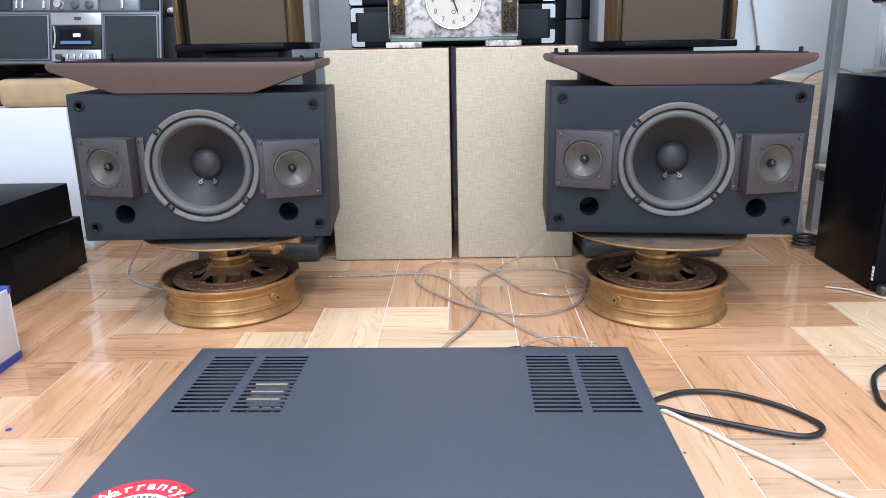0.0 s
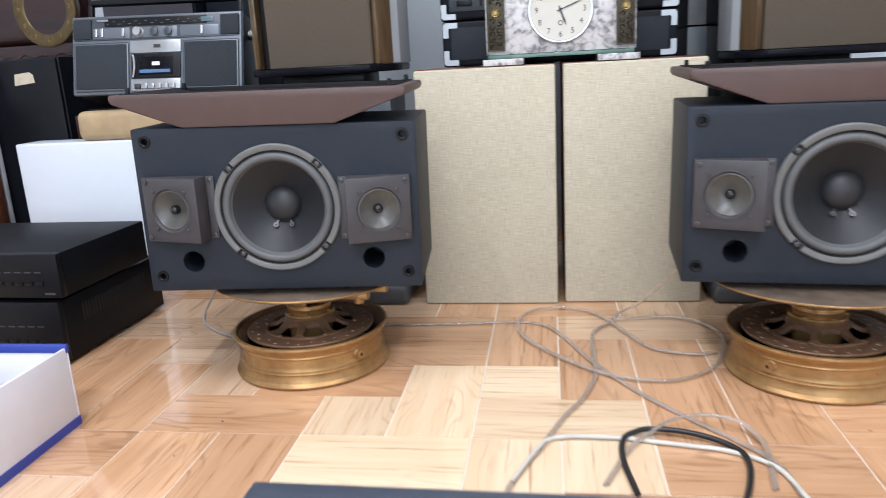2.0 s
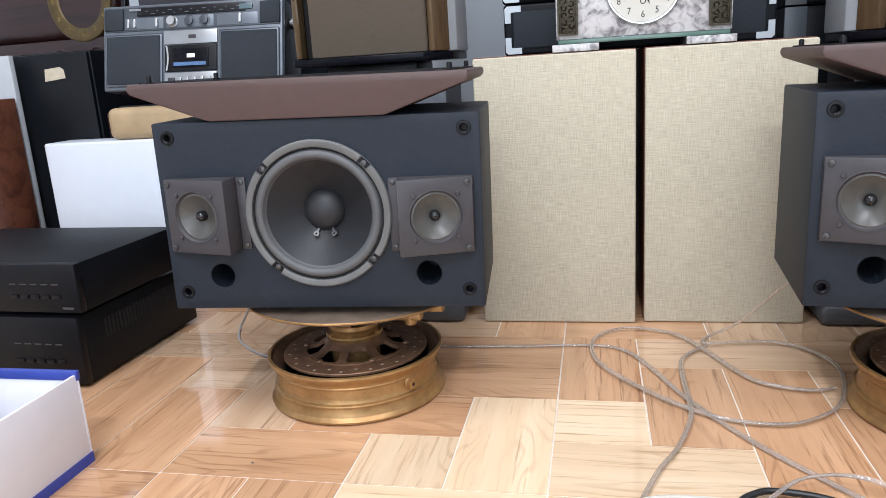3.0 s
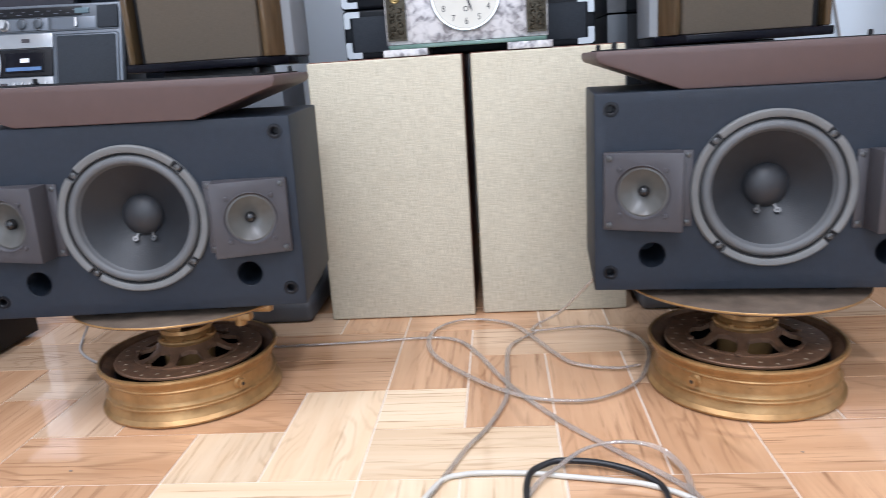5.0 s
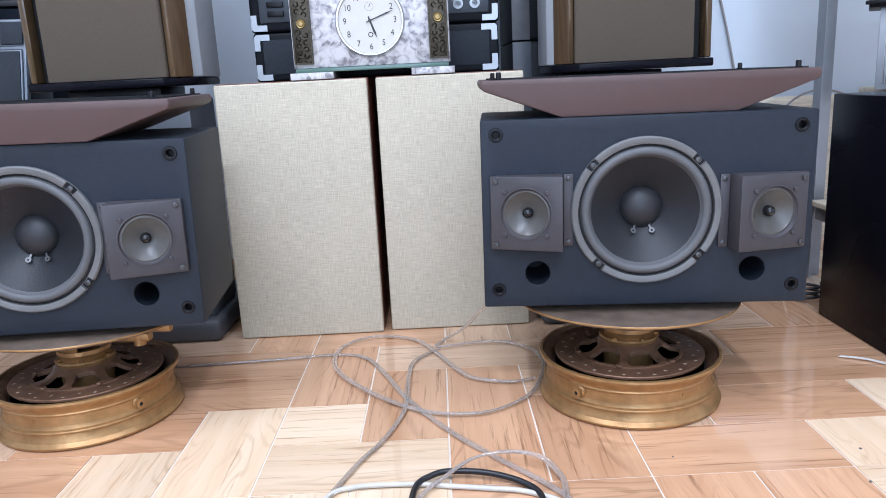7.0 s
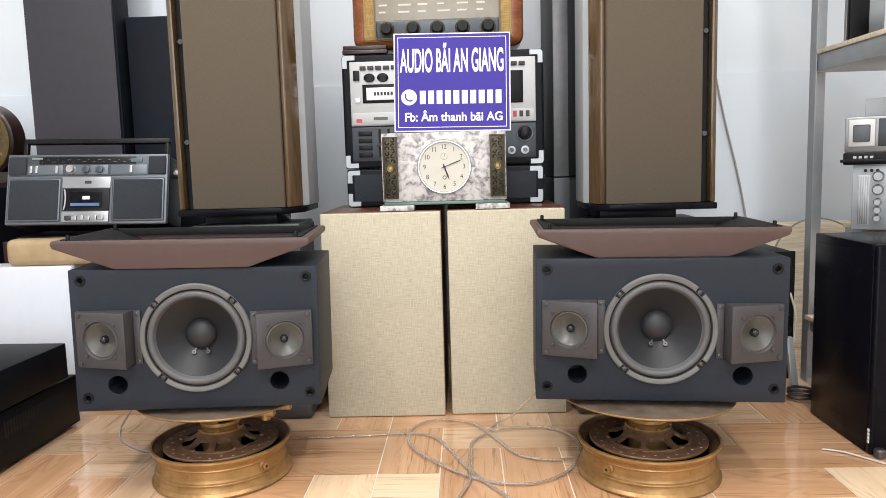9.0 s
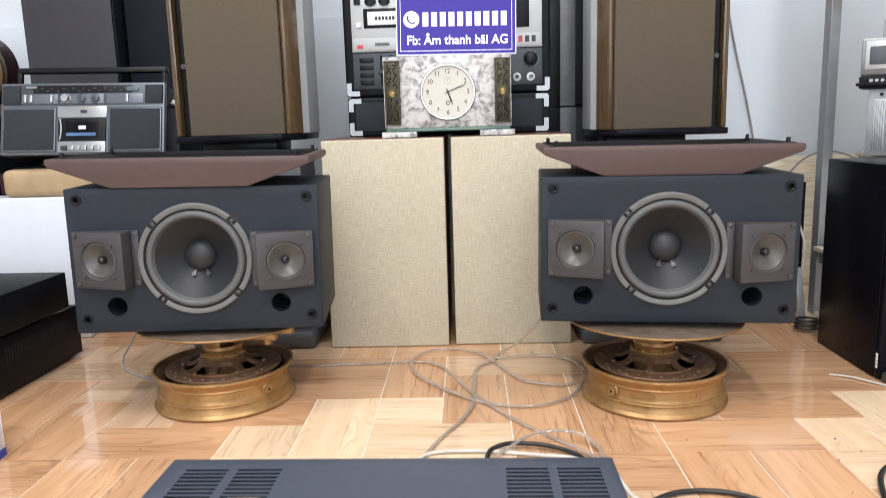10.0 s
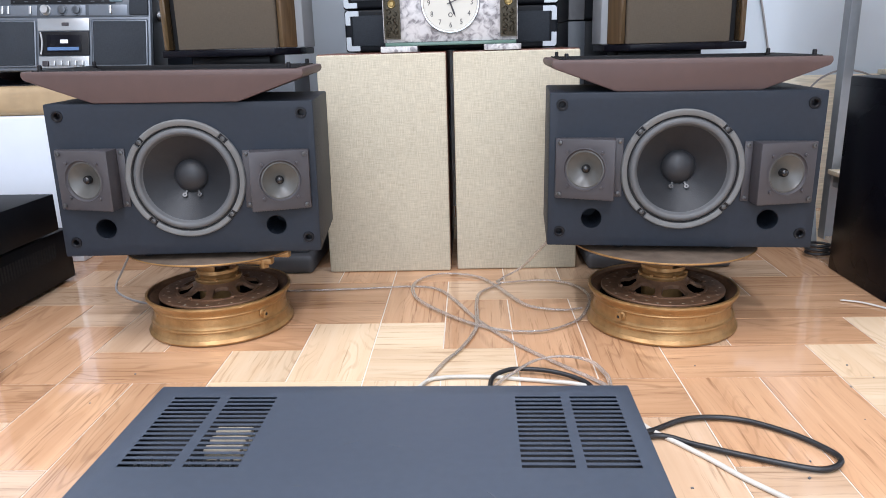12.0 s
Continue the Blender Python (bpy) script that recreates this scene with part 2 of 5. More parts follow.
M_BRASS = material("brass", (0.55, 0.38, 0.13), 0.3, 1.0, var=0.15)
M_DIAL = material("dial_cream", (0.56, 0.535, 0.465), 0.4, var=0.03)
M_INK = material("ink", (0.03, 0.025, 0.03), 0.5)
M_GREENGLASS = material("green_slab", (0.10, 0.17, 0.14), 0.1, var=0.1)
M_BLUE = material("sign_blue", (0.040, 0.024, 0.27), 0.5, var=0.03, spec=0.25)
M_WHITE = material("white_print", (0.86, 0.86, 0.88), 0.4, var=0.02)
M_BLACK = material("black_plastic", (0.0055, 0.0055, 0.0072), 0.38, var=0.2, scale=60, spec=0.22)
M_BLACKMATTE = material("black_matte", (0.0030, 0.0042, 0.0068), 0.5, var=0.25, scale=50, spec=0.22, bump=0.1, bump_scale=700)
M_PIANO = material("piano_black", (0.005, 0.005, 0.008), 0.28, var=0.2, spec=0.1)
M_AMP = material("amp_lid", (0.055, 0.068, 0.092), 0.42, 0.2, var=0.07, scale=120, bump=0.08, bump_scale=1200, big=4)
M_SILVER = material("silver_plastic", (0.34, 0.35, 0.36), 0.36, 0.8, var=0.05)
M_BBGREY = material("boombox_grey", (0.07, 0.08, 0.092), 0.4, 0.5, var=0.06)
M_MESH = cloth("speaker_mesh", (0.034, 0.040, 0.048), (0.022, 0.026, 0.032), 1400, 0.7, 0.3, 0.03)
M_TOWERCLOTH = cloth("tower_cloth", (0.114, 0.091, 0.068), (0.094, 0.075, 0.055), 1500, 0.85, 0.12, 0.12)
# one wood in two tones: edge and bevel have their light painted in
M_ROSEWOOD = wood("rosewood", (0.092, 0.058, 0.027), (0.048, 0.028, 0.013), 0.14, (10, 10, 1.0), coat=0.4)
M_ROSEBEVEL = wood("rosewood_bevel_tone", (0.125, 0.080, 0.042), (0.055, 0.033, 0.018), 0.14, (10, 10, 1.0), coat=0.4)
M_TOWERGREY = material("tower_side", (0.42, 0.445, 0.465), 0.35, var=0.05)
M_DARKTOWER = material("dark_tower", (0.027, 0.0255, 0.035), 0.6, var=0.12, bump=0.1)
M_DARKBLUE = material("dark_tower_blue", (0.006, 0.009, 0.015), 0.7, var=0.12, spec=0.2)
M_SLATE = material("slate_column", (0.07, 0.08, 0.093), 0.45, var=0.08)
M_BRUSHED = material("brushed_grey", (0.155, 0.155, 0.16), 0.4, 0.3, var=0.15, scale=40)
M_STANDGREY = material("stand_grey", (0.066, 0.068, 0.075), 0.5, var=0.1, bump=0.15, bump_scale=500)
M_WHITEBOX = material("white_enamel", (0.66, 0.70, 0.76), 0.4, var=0.02)
M_BEIGE = material("beige_vinyl", (0.42, 0.30, 0.17), 0.55, var=0.14, scale=25, bump=0.15, bump_scale=300)
M_CARTON = material("white_carton", (0.78, 0.77, 0.82), 0.5, var=0.03)
M_CARTONBLUE = material("carton_blue", (0.035, 0.06, 0.32), 0.45, var=0.06)
M_STEEL = material("rack_steel", (0.36, 0.38, 0.40), 0.38, 0.4, var=0.08)
M_PLY = wood("plywood", (0.88, 0.79, 0.62), (0.77, 0.65, 0.47), 0.6)
M_DARKRED = wood("mahogany", (0.032, 0.010, 0.010), (0.011, 0.004, 0.004), 0.3)
M_RADIO = wood("radio_wood", (0.27, 0.09, 0.035), (0.15, 0.04, 0.016), 0.2)
M_RADIOCLOTH = cloth("radio_cloth", (0.50, 0.34, 0.14), (0.26, 0.16, 0.06), 600)
M_RADIODIAL = material("radio_dial", (0.28, 0.25, 0.2), 0.25, var=0.12, scale=40)
M_CLEARWIRE = material("clear_wire", (0.80, 0.72, 0.65), 0.10, var=0.12, scale=30, coat=0.5)
M_CLEARWIRE.node_tree.nodes["Principled BSDF"].inputs["Transmission Weight"].default_value = 0.75
M_BLACKWIRE = material("black_wire", (0.014, 0.014, 0.016), 0.4)
M_WHITEWIRE = material("white_wire", (0.60, 0.57, 0.51), 0.35)
M_GREYWIRE = material("grey_wire", (0.32, 0.30, 0.29), 0.5)
M_RED = material("red_print", (0.55, 0.03, 0.05), 0.35, var=0.05)
M_TAPE = material("tape_blue", (0.08, 0.16, 0.32), 0.3)
M_METER = material("meter_glass", (0.10, 0.15, 0.17), 0.2, var=0.1)
M_SILVERPANEL = material("silver_panel", (0.52, 0.53, 0.53), 0.42, 0.35, var=0.04)
M_FAINT = material("faint_print", (0.05, 0.05, 0.055), 0.5)
M_GREYBAR = material("grey_print", (0.12, 0.12, 0.12), 0.5)
M_PALEMETAL = material("pale_metal", (0.55, 0.47, 0.36), 0.4, var=0.3, scale=60)
M_LUG = material("tinned_lug", (0.13, 0.13, 0.13), 0.45, 0.6)
M_OLDBRASS = material("aged_brass", (0.11, 0.075, 0.03), 0.38, 0.6, var=0.3, scale=60)
M_OLDBRASS2 = material("rubbed_brass", (0.30, 0.21, 0.08), 0.35, 0.7, var=0.2, scale=80)
M_BBTRIM = material("boombox_trim", (0.135, 0.152, 0.175), 0.38, 0.5, var=0.05)
M_TAN = material("paper_label", (0.55, 0.48, 0.36), 0.7, var=0.15, scale=60)


# ---- shape helpers ----
def part(name, bm, mat, parent, label="", m=None, angle=40):
    me = bpy.data.meshes.new(name)
    if isinstance(bm, bmesh.types.BMesh):
        bmesh.ops.recalc_face_normals(bm, faces=bm.faces)
        bm.to_mesh(me)
        bm.free()
    else:
        me = bm
    me.materials.clear()
    me.materials.append(mat)
    me.shade_smooth()
    me.set_sharp_from_angle(angle=radians(angle))
    ob = new(name, me)
    ob.parent = parent
    if m is not None:
        ob.matrix_basis = m
    if label:
        ob["label"] = label
    return ob


def thing(name, m, label, category, group="", kind=""):
    return tagged(new_at(name, m), label, category, group, kind)


def new_at(name, m):
    e = new(name)
    e.empty_display_size = 0.02
    e.matrix_basis = m
    return e


def box(x0, x1, y0, y1, z0, z1, bevel=0.0, seg=2, bm=None):
    """A box between the given limits, its edges rounded."""
    own = bmesh.new()
    bmesh.ops.create_cube(own, size=1)
    for v in own.verts:
        v.co = ((x0 + x1) / 2 + v.co.x * (x1 - x0), (y0 + y1) / 2 + v.co.y * (y1 - y0), (z0 + z1) / 2 + v.co.z * (z1 - z0))
    if bevel:
        bmesh.ops.bevel(own, geom=own.edges[:], offset=bevel, segments=seg, affect="EDGES", profile=0.5)
    return join(bm, own)


def join(bm, own):
    if bm is None:
        return own
    me = bpy.data.meshes.new("tmp")
    own.to_mesh(me)
    own.free()
    bm.from_mesh(me)
    bpy.data.meshes.remove(me)
    return bm


def moved(bm, m):
    bmesh.ops.transform(bm, matrix=m, verts=bm.verts[:])
    return bm


def lathe(profile, segs=48, arc=(0, 360), bm=None, close=False):
    """Turns (radius, height) pairs round z."""
    own = bmesh.new()
    full = arc[1] - arc[0] >= 360
    n = segs if full else segs + 1
    rings = []
    for k in range(n):
        a = radians(arc[0] + (arc[1] - arc[0]) * k / segs)
        rings.append([own.verts.new((r * math.cos(a), r * math.sin(a), h)) for r, h in profile])
    for k in range(segs):
        p, q = rings[k], rings[(k + 1) % n]
        for i in range(len(profile) - 1):
            own.faces.new((p[i], q[i], q[i + 1], p[i + 1]))
        if close:
            own.faces.new((p[-1], q[-1], q[0], p[0]))
    if close and not full:
        own.faces.new(rings[0])
        own.faces.new(rings[-1][::-1])
    bmesh.ops.remove_doubles(own, verts=own.verts[:], dist=1e-6)
    return join(bm, own)


def cyl(r, z0, z1, segs=24, bevel=0.0, bm=None, r1=None):
    r1 = r if r1 is None else r1
    if bevel:
        pr = [(0, z0), (r - bevel, z0), (r, z0 + bevel), (r1, z1 - bevel), (r1 - bevel, z1), (0, z1)]
    else:
        pr = [(0, z0), (r, z0), (r1, z1), (0, z1)]
    return lathe(pr, segs, bm=bm)


def prism(points, y0, y1, bevel=0.0, bm=None):
    """An outline in x and z drawn out along y."""
    own = bmesh.new()
    a = [own.verts.new((x, y0, z)) for x, z in points]
    b = [own.verts.new((x, y1, z)) for x, z in points]
    own.faces.new(a)
    own.faces.new(b[::-1])
    for i in range(len(a)):
        j = (i + 1) % len(a)
        own.faces.new((a[i], b[i], b[j], a[j]))
    bmesh.ops.recalc_face_normals(own, faces=own.faces)
    if bevel:
        bmesh.ops.bevel(own, geom=own.edges[:], offset=bevel, segments=2, affect="EDGES", profile=0.5)
    return join(bm, own)


def smooth_path(pts, steps=6):
    p = [Vector(q) for q in pts]
    p = [2 * p[0] - p[1]] + p + [2 * p[-1] - p[-2]]
    out = []
    for i in range(1, len(p) - 2):
        for k in range(steps):
            t = k / steps
            a, b, c, d = p[i - 1 : i + 3]
            out.append(0.5 * (2 * b + (c - a) * t + (2 * a - 5 * b + 4 * c - d) * t * t + (3 * b - a - 3 * c + d) * t ** 3))
    return out + [p[-2]]


def cord(pts, r, steps=6, sides=8, bm=None, lift=0.0):
    own = bmesh.new()
    path = smooth_path(pts, steps)
    rings = []
    for i, p in enumerate(path):
        d = (path[min(i + 1, len(path) - 1)] - path[max(i - 1, 0)]).normalized()
        s = d.cross(Vector((0, 0, 1)))
        s = s.normalized() if s.length > 1e-4 else Vector((1, 0, 0))
        u = s.cross(d)
        rings.append([own.verts.new(p + (s * math.cos(a) + u * math.sin(a)) * r) for a in (2 * math.pi * k / sides for k in range(sides))])
    for p, q in zip(rings, rings[1:]):
        for k in range(sides):
            own.faces.new((p[k], p[(k + 1) % sides], q[(k + 1) % sides], q[k]))
    own.faces.new(rings[0][::-1])
    own.faces.new(rings[-1])
    return join(bm, own)


def cut(body, cutter):
    """The body with the cutter's volume taken out."""
    meshes = []
    for b in (body, cutter):
        bmesh.ops.recalc_face_normals(b, faces=b.faces)
        me = bpy.data.meshes.new("cut")
        b.to_mesh(me)
        b.free()
        meshes.append(me)
    a, c = new("cut_a", meshes[0]), new("cut_b", meshes[1])
    mod = a.modifiers.new("cut", "BOOLEAN")
    mod.operation, mod.object, mod.solver = "DIFFERENCE", c, "EXACT"
    dep = bpy.context.evaluated_depsgraph_get()
    me = bpy.data.meshes.new_from_object(a.evaluated_get(dep))
    bpy.data.objects.remove(a)
    bpy.data.objects.remove(c)
    return me


def lettering(text, size, mat, parent, m, name="lettering", stretch=1.0, depth=0.0006, align="CENTER", bold=0.0):
    """Words in the built-in font, standing in the x-z plane and facing -y."""
    c = bpy.data.curves.new("letters", "FONT")
    c.body, c.size, c.extrude, c.align_x, c.align_y, c.offset = text, size, depth, align, "CENTER", bold
    o = new("letters", c)
    dep = bpy.context.evaluated_depsgraph_get()
    me = bpy.data.meshes.new_from_object(o.evaluated_get(dep))
    bpy.data.objects.remove(o)
    me.transform(Matrix.Diagonal((stretch, 1, 1, 1)))
    me.transform(Matrix.Rotation(radians(90), 4, "X"))
    return part(name, me, mat, parent, m=m)


FACE = Matrix.Rotation(radians(90), 4, "X")  # turned shapes: their height points to -y


# ---- setting ----
def setting(name, bm, mat, label, category):
    return tagged(part(name, bm, mat, None), label, category, kind="structure")


setting("wall_north", box(-2.86, 2.70, 2.62, 2.85, 0, 3.0), M_WALL, "pale blue-white painted wall behind the loudspeakers", "wall")
setting("wall_west", box(-2.86, -2.70, -1.9, 2.615, 0, 3.0), M_WALL, "pale painted side wall of the shop", "wall")
setting("wall_east", box(2.55, 2.70, -1.9, 2.615, 0, 3.0), M_WALL, "pale painted side wall of the shop", "wall")
# unseen wall; its opening is added only to hold the fill lamp
setting("wall_south", cut(box(-2.86, 2.70, -2.1, -1.905, 0, 3.0), box(-1.2, 1.2, -2.5, -1.5, 0.08, 2.25)), M_WALL, "pale painted unseen wall with an opening added for the fill lamp", "wall")
setting("ceiling", box(-2.86, 2.70, -2.1, 2.85, 3.003, 3.1), M_CEIL, "white painted ceiling with tube lamps", "ceiling")
setting("wall_dado", box(-2.69, 2.54, 2.606, 2.617, 0.0, 0.93, 0.002), M_DADO, "slightly darker blue-grey band along the lower wall", "wall band")


# ---- gear ----
def screw(parent, x, y, z, r=0.0042, m=None):
    return part("screw", lathe([(0, 0.0016), (r * 0.45, 0.0012), (r * 0.55, 0.0022), (r * 0.9, 0.0018), (r, 0)], 14), M_SCREW, parent, m=(m or Matrix()) @ Matrix.Translation((x, y, z)) @ FACE)


def loudspeaker(m, label):
    """Compact cabinet with one woofer between two angled tweeter modules; origin at the front's bottom middle."""
    t = thing("loudspeaker", m, label, "loudspeaker", "pair of grey loudspeakers")
    w, h, d = 0.476, 0.286, 0.245
    body = box(-w / 2, w / 2, 0, d, 0, h - 0.004, 0.003)
    c = h / 2 + 0.001
    cutter = moved(cyl(0.093, -0.02, 0.05, 48), Matrix.Translation((0, 0.03, c)) @ FACE)
    for sx in (-1, 1):
        moved_port = moved(cyl(0.0195, -0.11, 0.02, 28), Matrix.Translation((sx * 0.157, 0, c - 0.0915)) @ FACE)
        join(cutter, moved_port)
        for sz in (-1, 1):
            join(cutter, moved(cyl(0.0052, -0.02, 0.02, 16), Matrix.Translation((sx * 0.2155, 0, c + sz * 0.1165)) @ FACE))
    part("cabinet", cut(body, cutter), M_VINYL, t, angle=30)
    for sx in (-1, 1):
        for y in (0.045, 0.2):
            part("rubber_foot", moved(cyl(0.011, -0.0122, 0.0005, 16, 0.001), Matrix.Translation((sx * 0.10, y, 0))), M_BLACK, t)
    for sx in (-1, 1):
        part("port_tube", moved(lathe([(0.0195, 0.0006), (0.0185, 0), (0.0178, -0.10), (0, -0.10)], 28), Matrix.Translation((sx * 0.157, 0, c - 0.0915)) @ FACE), M_VINYL, t)
        for sz in (-1, 1):
            part("grille_socket", moved(lathe([(0.0105, 0), (0.0098, 0.0016), (0.0068, 0.0018), (0.0052, 0.0004), (0.005, -0.014), (0, -0.014)], 20), Matrix.Translation((sx * 0.2155, 0, c + sz * 0.1165)) @ FACE), M_BLACK, t)
    wf = part("woofer", moved(lathe([(0.1075, 0.0), (0.1075, 0.0025), (0.104, 0.0035), (0.094, 0.0035), (0.0925, 0.0005), (0.092, -0.012)], 72), Matrix.Translation((0, 0, c)) @ FACE), M_FRAME, t, "grey-rimmed woofer with a black paper cone")
    wf.matrix_basis = Matrix.Translation((0, 0, c)) @ Matrix.Scale(1.008, 4) @ Matrix.Translation((0, 0, -c))
    at = Matrix.Translation((0, 0, c)) @ FACE
    for a0, a1 in ((50, 133), (143, 224), (234, 314), (324, 400)):
        part("frame_pad", moved(lathe([(0.0965, 0.003), (0.097, 0.0075), (0.0985, 0.0085), (0.1055, 0.0085), (0.1075, 0.0065), (0.1078, 0.003)], 18, (a0, a1), close=True), at), M_FRAME, wf)
    # near-black ring paints the shade of the gap between pads and surround
    part("groove_shade", moved(lathe([(0.0968, 0.0034), (0.0962, 0.0048), (0.0948, 0.0048), (0.0938, 0.0036)], 72), at), M_HOLE, wf)
    part("surround", moved(lathe([(0.0938, 0.003), (0.093, 0.004)] + [(0.0866 + 0.0064 * math.cos(radians(q)), 0.004 + 0.0060 * math.sin(radians(q))) for q in range(10, 180, 17)] + [(0.0800, 0.002), (0.077, -0.001)], 72), at), M_SURROUND, wf)
    part("cone", moved(lathe([(0.0803, 0.0015), (0.072, -0.004), (0.055, -0.015), (0.04, -0.025), (0.027, -0.0335), (0.018, -0.038), (0, -0.038)], 64), at), M_CONE, wf)
    part("dust_cap", moved(lathe([(0.0308, -0.0335)] + [(0.0308 * math.cos(radians(q)), -0.0335 + 0.019 * math.sin(radians(q))) for q in range(8, 91, 9)], 40), at), M_CAP, wf)
    for sx in (-1, 1):
        lug = lathe([(0.0016, 0), (0.0042, 0), (0.0042, 0.002), (0.0016, 0.002)], 14, close=True)
        box(-0.0014, 0.0014, 0.003, 0.0105, 0, 0.0012, bm=lug)
        part("lead_lug", moved(lug, Matrix.Translation((sx * 0.014 + 0.001, 0.0215, c - 0.0345)) @ FACE @ Matrix.Rotation(radians(sx * 25), 4, "Z") @ Matrix.Rotation(radians(-35), 4, "X")), M_LUG, wf)
    # black arcs put the recess shade round the screws into colour
    for a0, a1 in ((40.5, 49.5), (133.5, 142.5), (224.5, 233.5), (314.5, 323.5)):
        part("notch_shade", moved(lathe([(0.0972, 0.0030), (0.0980, 0.0041), (0.1062, 0.0041), (0.1072, 0.0030)], 5, (a0, a1), close=True), at), M_BLACK, wf)
    for a in (45, 138, 229, 319):
        screw(wf, 0.1018 * math.cos(radians(a)), -0.0043, c + 0.1018 * math.sin(radians(a)), 0.0046)
    for sx in (-1, 1):
        # wedge module: the side next to the woofer stands prouder, so that it faces outwards
        bm = bmesh.new()
        up = 0.008 if sx < 0 else 0.001
        xo, xi, z0, z1 = sx * 0.2258, sx * 0.119, c - 0.0585 + up, c + 0.0505 + up
        base = [bm.verts.new((x, 0.0, z)) for x, z in ((xo, z0), (xi, z0), (xi, z1), (xo, z1))]
        f = 0.004
        top = [bm.verts.new(q) for q in ((xo, -0.011, z0), (xi + sx * f, -0.041, z0), (xi + sx * f, -0.041, z1), (xo, -0.011, z1))]
        bm.faces.new(base)
        bm.faces.new(top)
        for i in range(4):
            bm.faces.new((base[i], base[(i + 1) % 4], top[(i + 1) % 4], top[i]))
        bmesh.ops.recalc_face_normals(bm, faces=bm.faces)
        bmesh.ops.bevel(bm, geom=bm.edges[:], offset=0.0022, segments=2, affect="EDGES", profile=0.5)
        tilt = math.degrees(math.atan2(0.030, 0.1045)) * sx
        face = Matrix.Translation((sx * 0.1748, -0.0262, c - 0.004 + up)) @ Matrix.Rotation(radians(tilt), 4, "Z")
        join_c = moved(cyl(0.0395, -0.02, 0.02, 40), face @ FACE)
        mod = part("tweeter_module", cut(bm, join_c), M_MAUVE, t, "dark mauve plastic tweeter housing", angle=30)
        part("flange", box(min(xi, xi - sx * 0.014), max(xi, xi - sx * 0.014), -0.004, 0.0, z0 + 0.001, z1 - 0.001, 0.0012), M_MAUVE, mod)
        part("tweeter_ring", moved(lathe([(0.0395, 0.0005), (0.0375, 0.0008), (0.0355, -0.003), (0.034, -0.0035)], 40), face @ FACE), M_MAUVE, mod)
        part("tweeter_cone", moved(lathe([(0.0345, -0.0035), (0.032, -0.003), (0.029, -0.0055), (0.018, -0.012), (0.008, -0.0165), (0, -0.0165)], 40), face @ FACE), M_TCONE, mod, "pale grey tweeter cone")
        part("tweeter_cap", moved(lathe([(0.0078, -0.017), (0.0078, -0.011)] + [(0.0078 * math.cos(radians(q)), -0.011 + 0.007 * math.sin(radians(q))) for q in (20, 40, 60, 80, 90)], 24), face @ FACE), M_BLACKGLOSS, mod)
        for qx, qz in ((-1, -1), (-1, 1), (1, -1), (1, 1)):
            part("peg", moved(cyl(0.0032, -0.001, 0.003, 12, 0.0008), face @ Matrix.Translation((qx * 0.031, 0, qz * 0.0315)) @ FACE), M_MAUVE, mod)
        for qz in (-1, 1):
            screw(mod, sx * 0.0455, -0.0002, qz * 0.047, 0.0045, face)
            screw(mod, xi - sx * 0.0075, -0.004, c - 0.004 + up + qz * 0.047, 0.004)
    return t


def grille_tray(m, label):
    """Moulded grille frame lying face down like a shallow tray; origin at its underside's middle."""
    t = thing("speaker_grille", m, label, "speaker grille", "pair of removed grilles")
    w, b, h, d = 0.247, 0.128, 0.056, 0.262
    outer = [(-b, 0), (b, 0), (w - 0.004, h - 0.015), (w, h - 0.008), (w - 0.002, h), (-w + 0.002, h), (-w, h - 0.008), (-w + 0.004, h - 0.015)]
    shell = prism(outer, -d / 2, d / 2, 0.0028)
    inner = prism([(-b + 0.006, 0.007), (b - 0.006, 0.007), (w - 0.016, h - 0.004), (w - 0.016, h + 0.02), (-w + 0.016, h + 0.02), (-w + 0.016, h - 0.004)], -d / 2 + 0.009, d / 2 - 0.009)
    part("frame", cut(shell, inner), M_TRAY, t, angle=30)
    lin = prism([(-b + 0.01, 0.010), (b - 0.01, 0.010), (w - 0.017, h - 0.003), (w - 0.017, h + 0.002), (w - 0.02, h + 0.002), (b - 0.012, 0.013), (-b + 0.012, 0.013), (-w + 0.02, h + 0.002), (-w + 0.017, h + 0.002), (-w + 0.017, h - 0.003)], -d / 2 + 0.0095, d / 2 - 0.0095)
    part("lining", lin, M_TRAYIN, t, "black moulded inside")
    for sy in (-1, 1):
        part("inner_rail", box(-w + 0.03, w - 0.03, sy * (d / 2 - 0.0135) - 0.004, sy * (d / 2 - 0.0135) + 0.004, h - 0.014, h + 0.0015, 0.001), M_TRAYIN, t)
        for sx in (-1, 1):
            part("peg", moved(lathe([(0, 0), (0.006, 0), (0.006, 0.003), (0.004, 0.0035), (0.004, 0.010), (0.003, 0.012), (0, 0.012)], 16), Matrix.Translation((sx * (w - 0.028), sy * (d / 2 - 0.018), h - 0.001))), M_BLACK, t)
    return t


def raised(shape):
    """Stretches the wheel's parts to the height of its flange, and the casting above to reach the plate."""
    for v in shape.verts if isinstance(shape, bmesh.types.BMesh) else shape.vertices:
        v.co.z = v.co.z * 1.13 if v.co.z < 0.0905 else 0.1023 + (v.co.z - 0.0905) * 0.83
    return shape


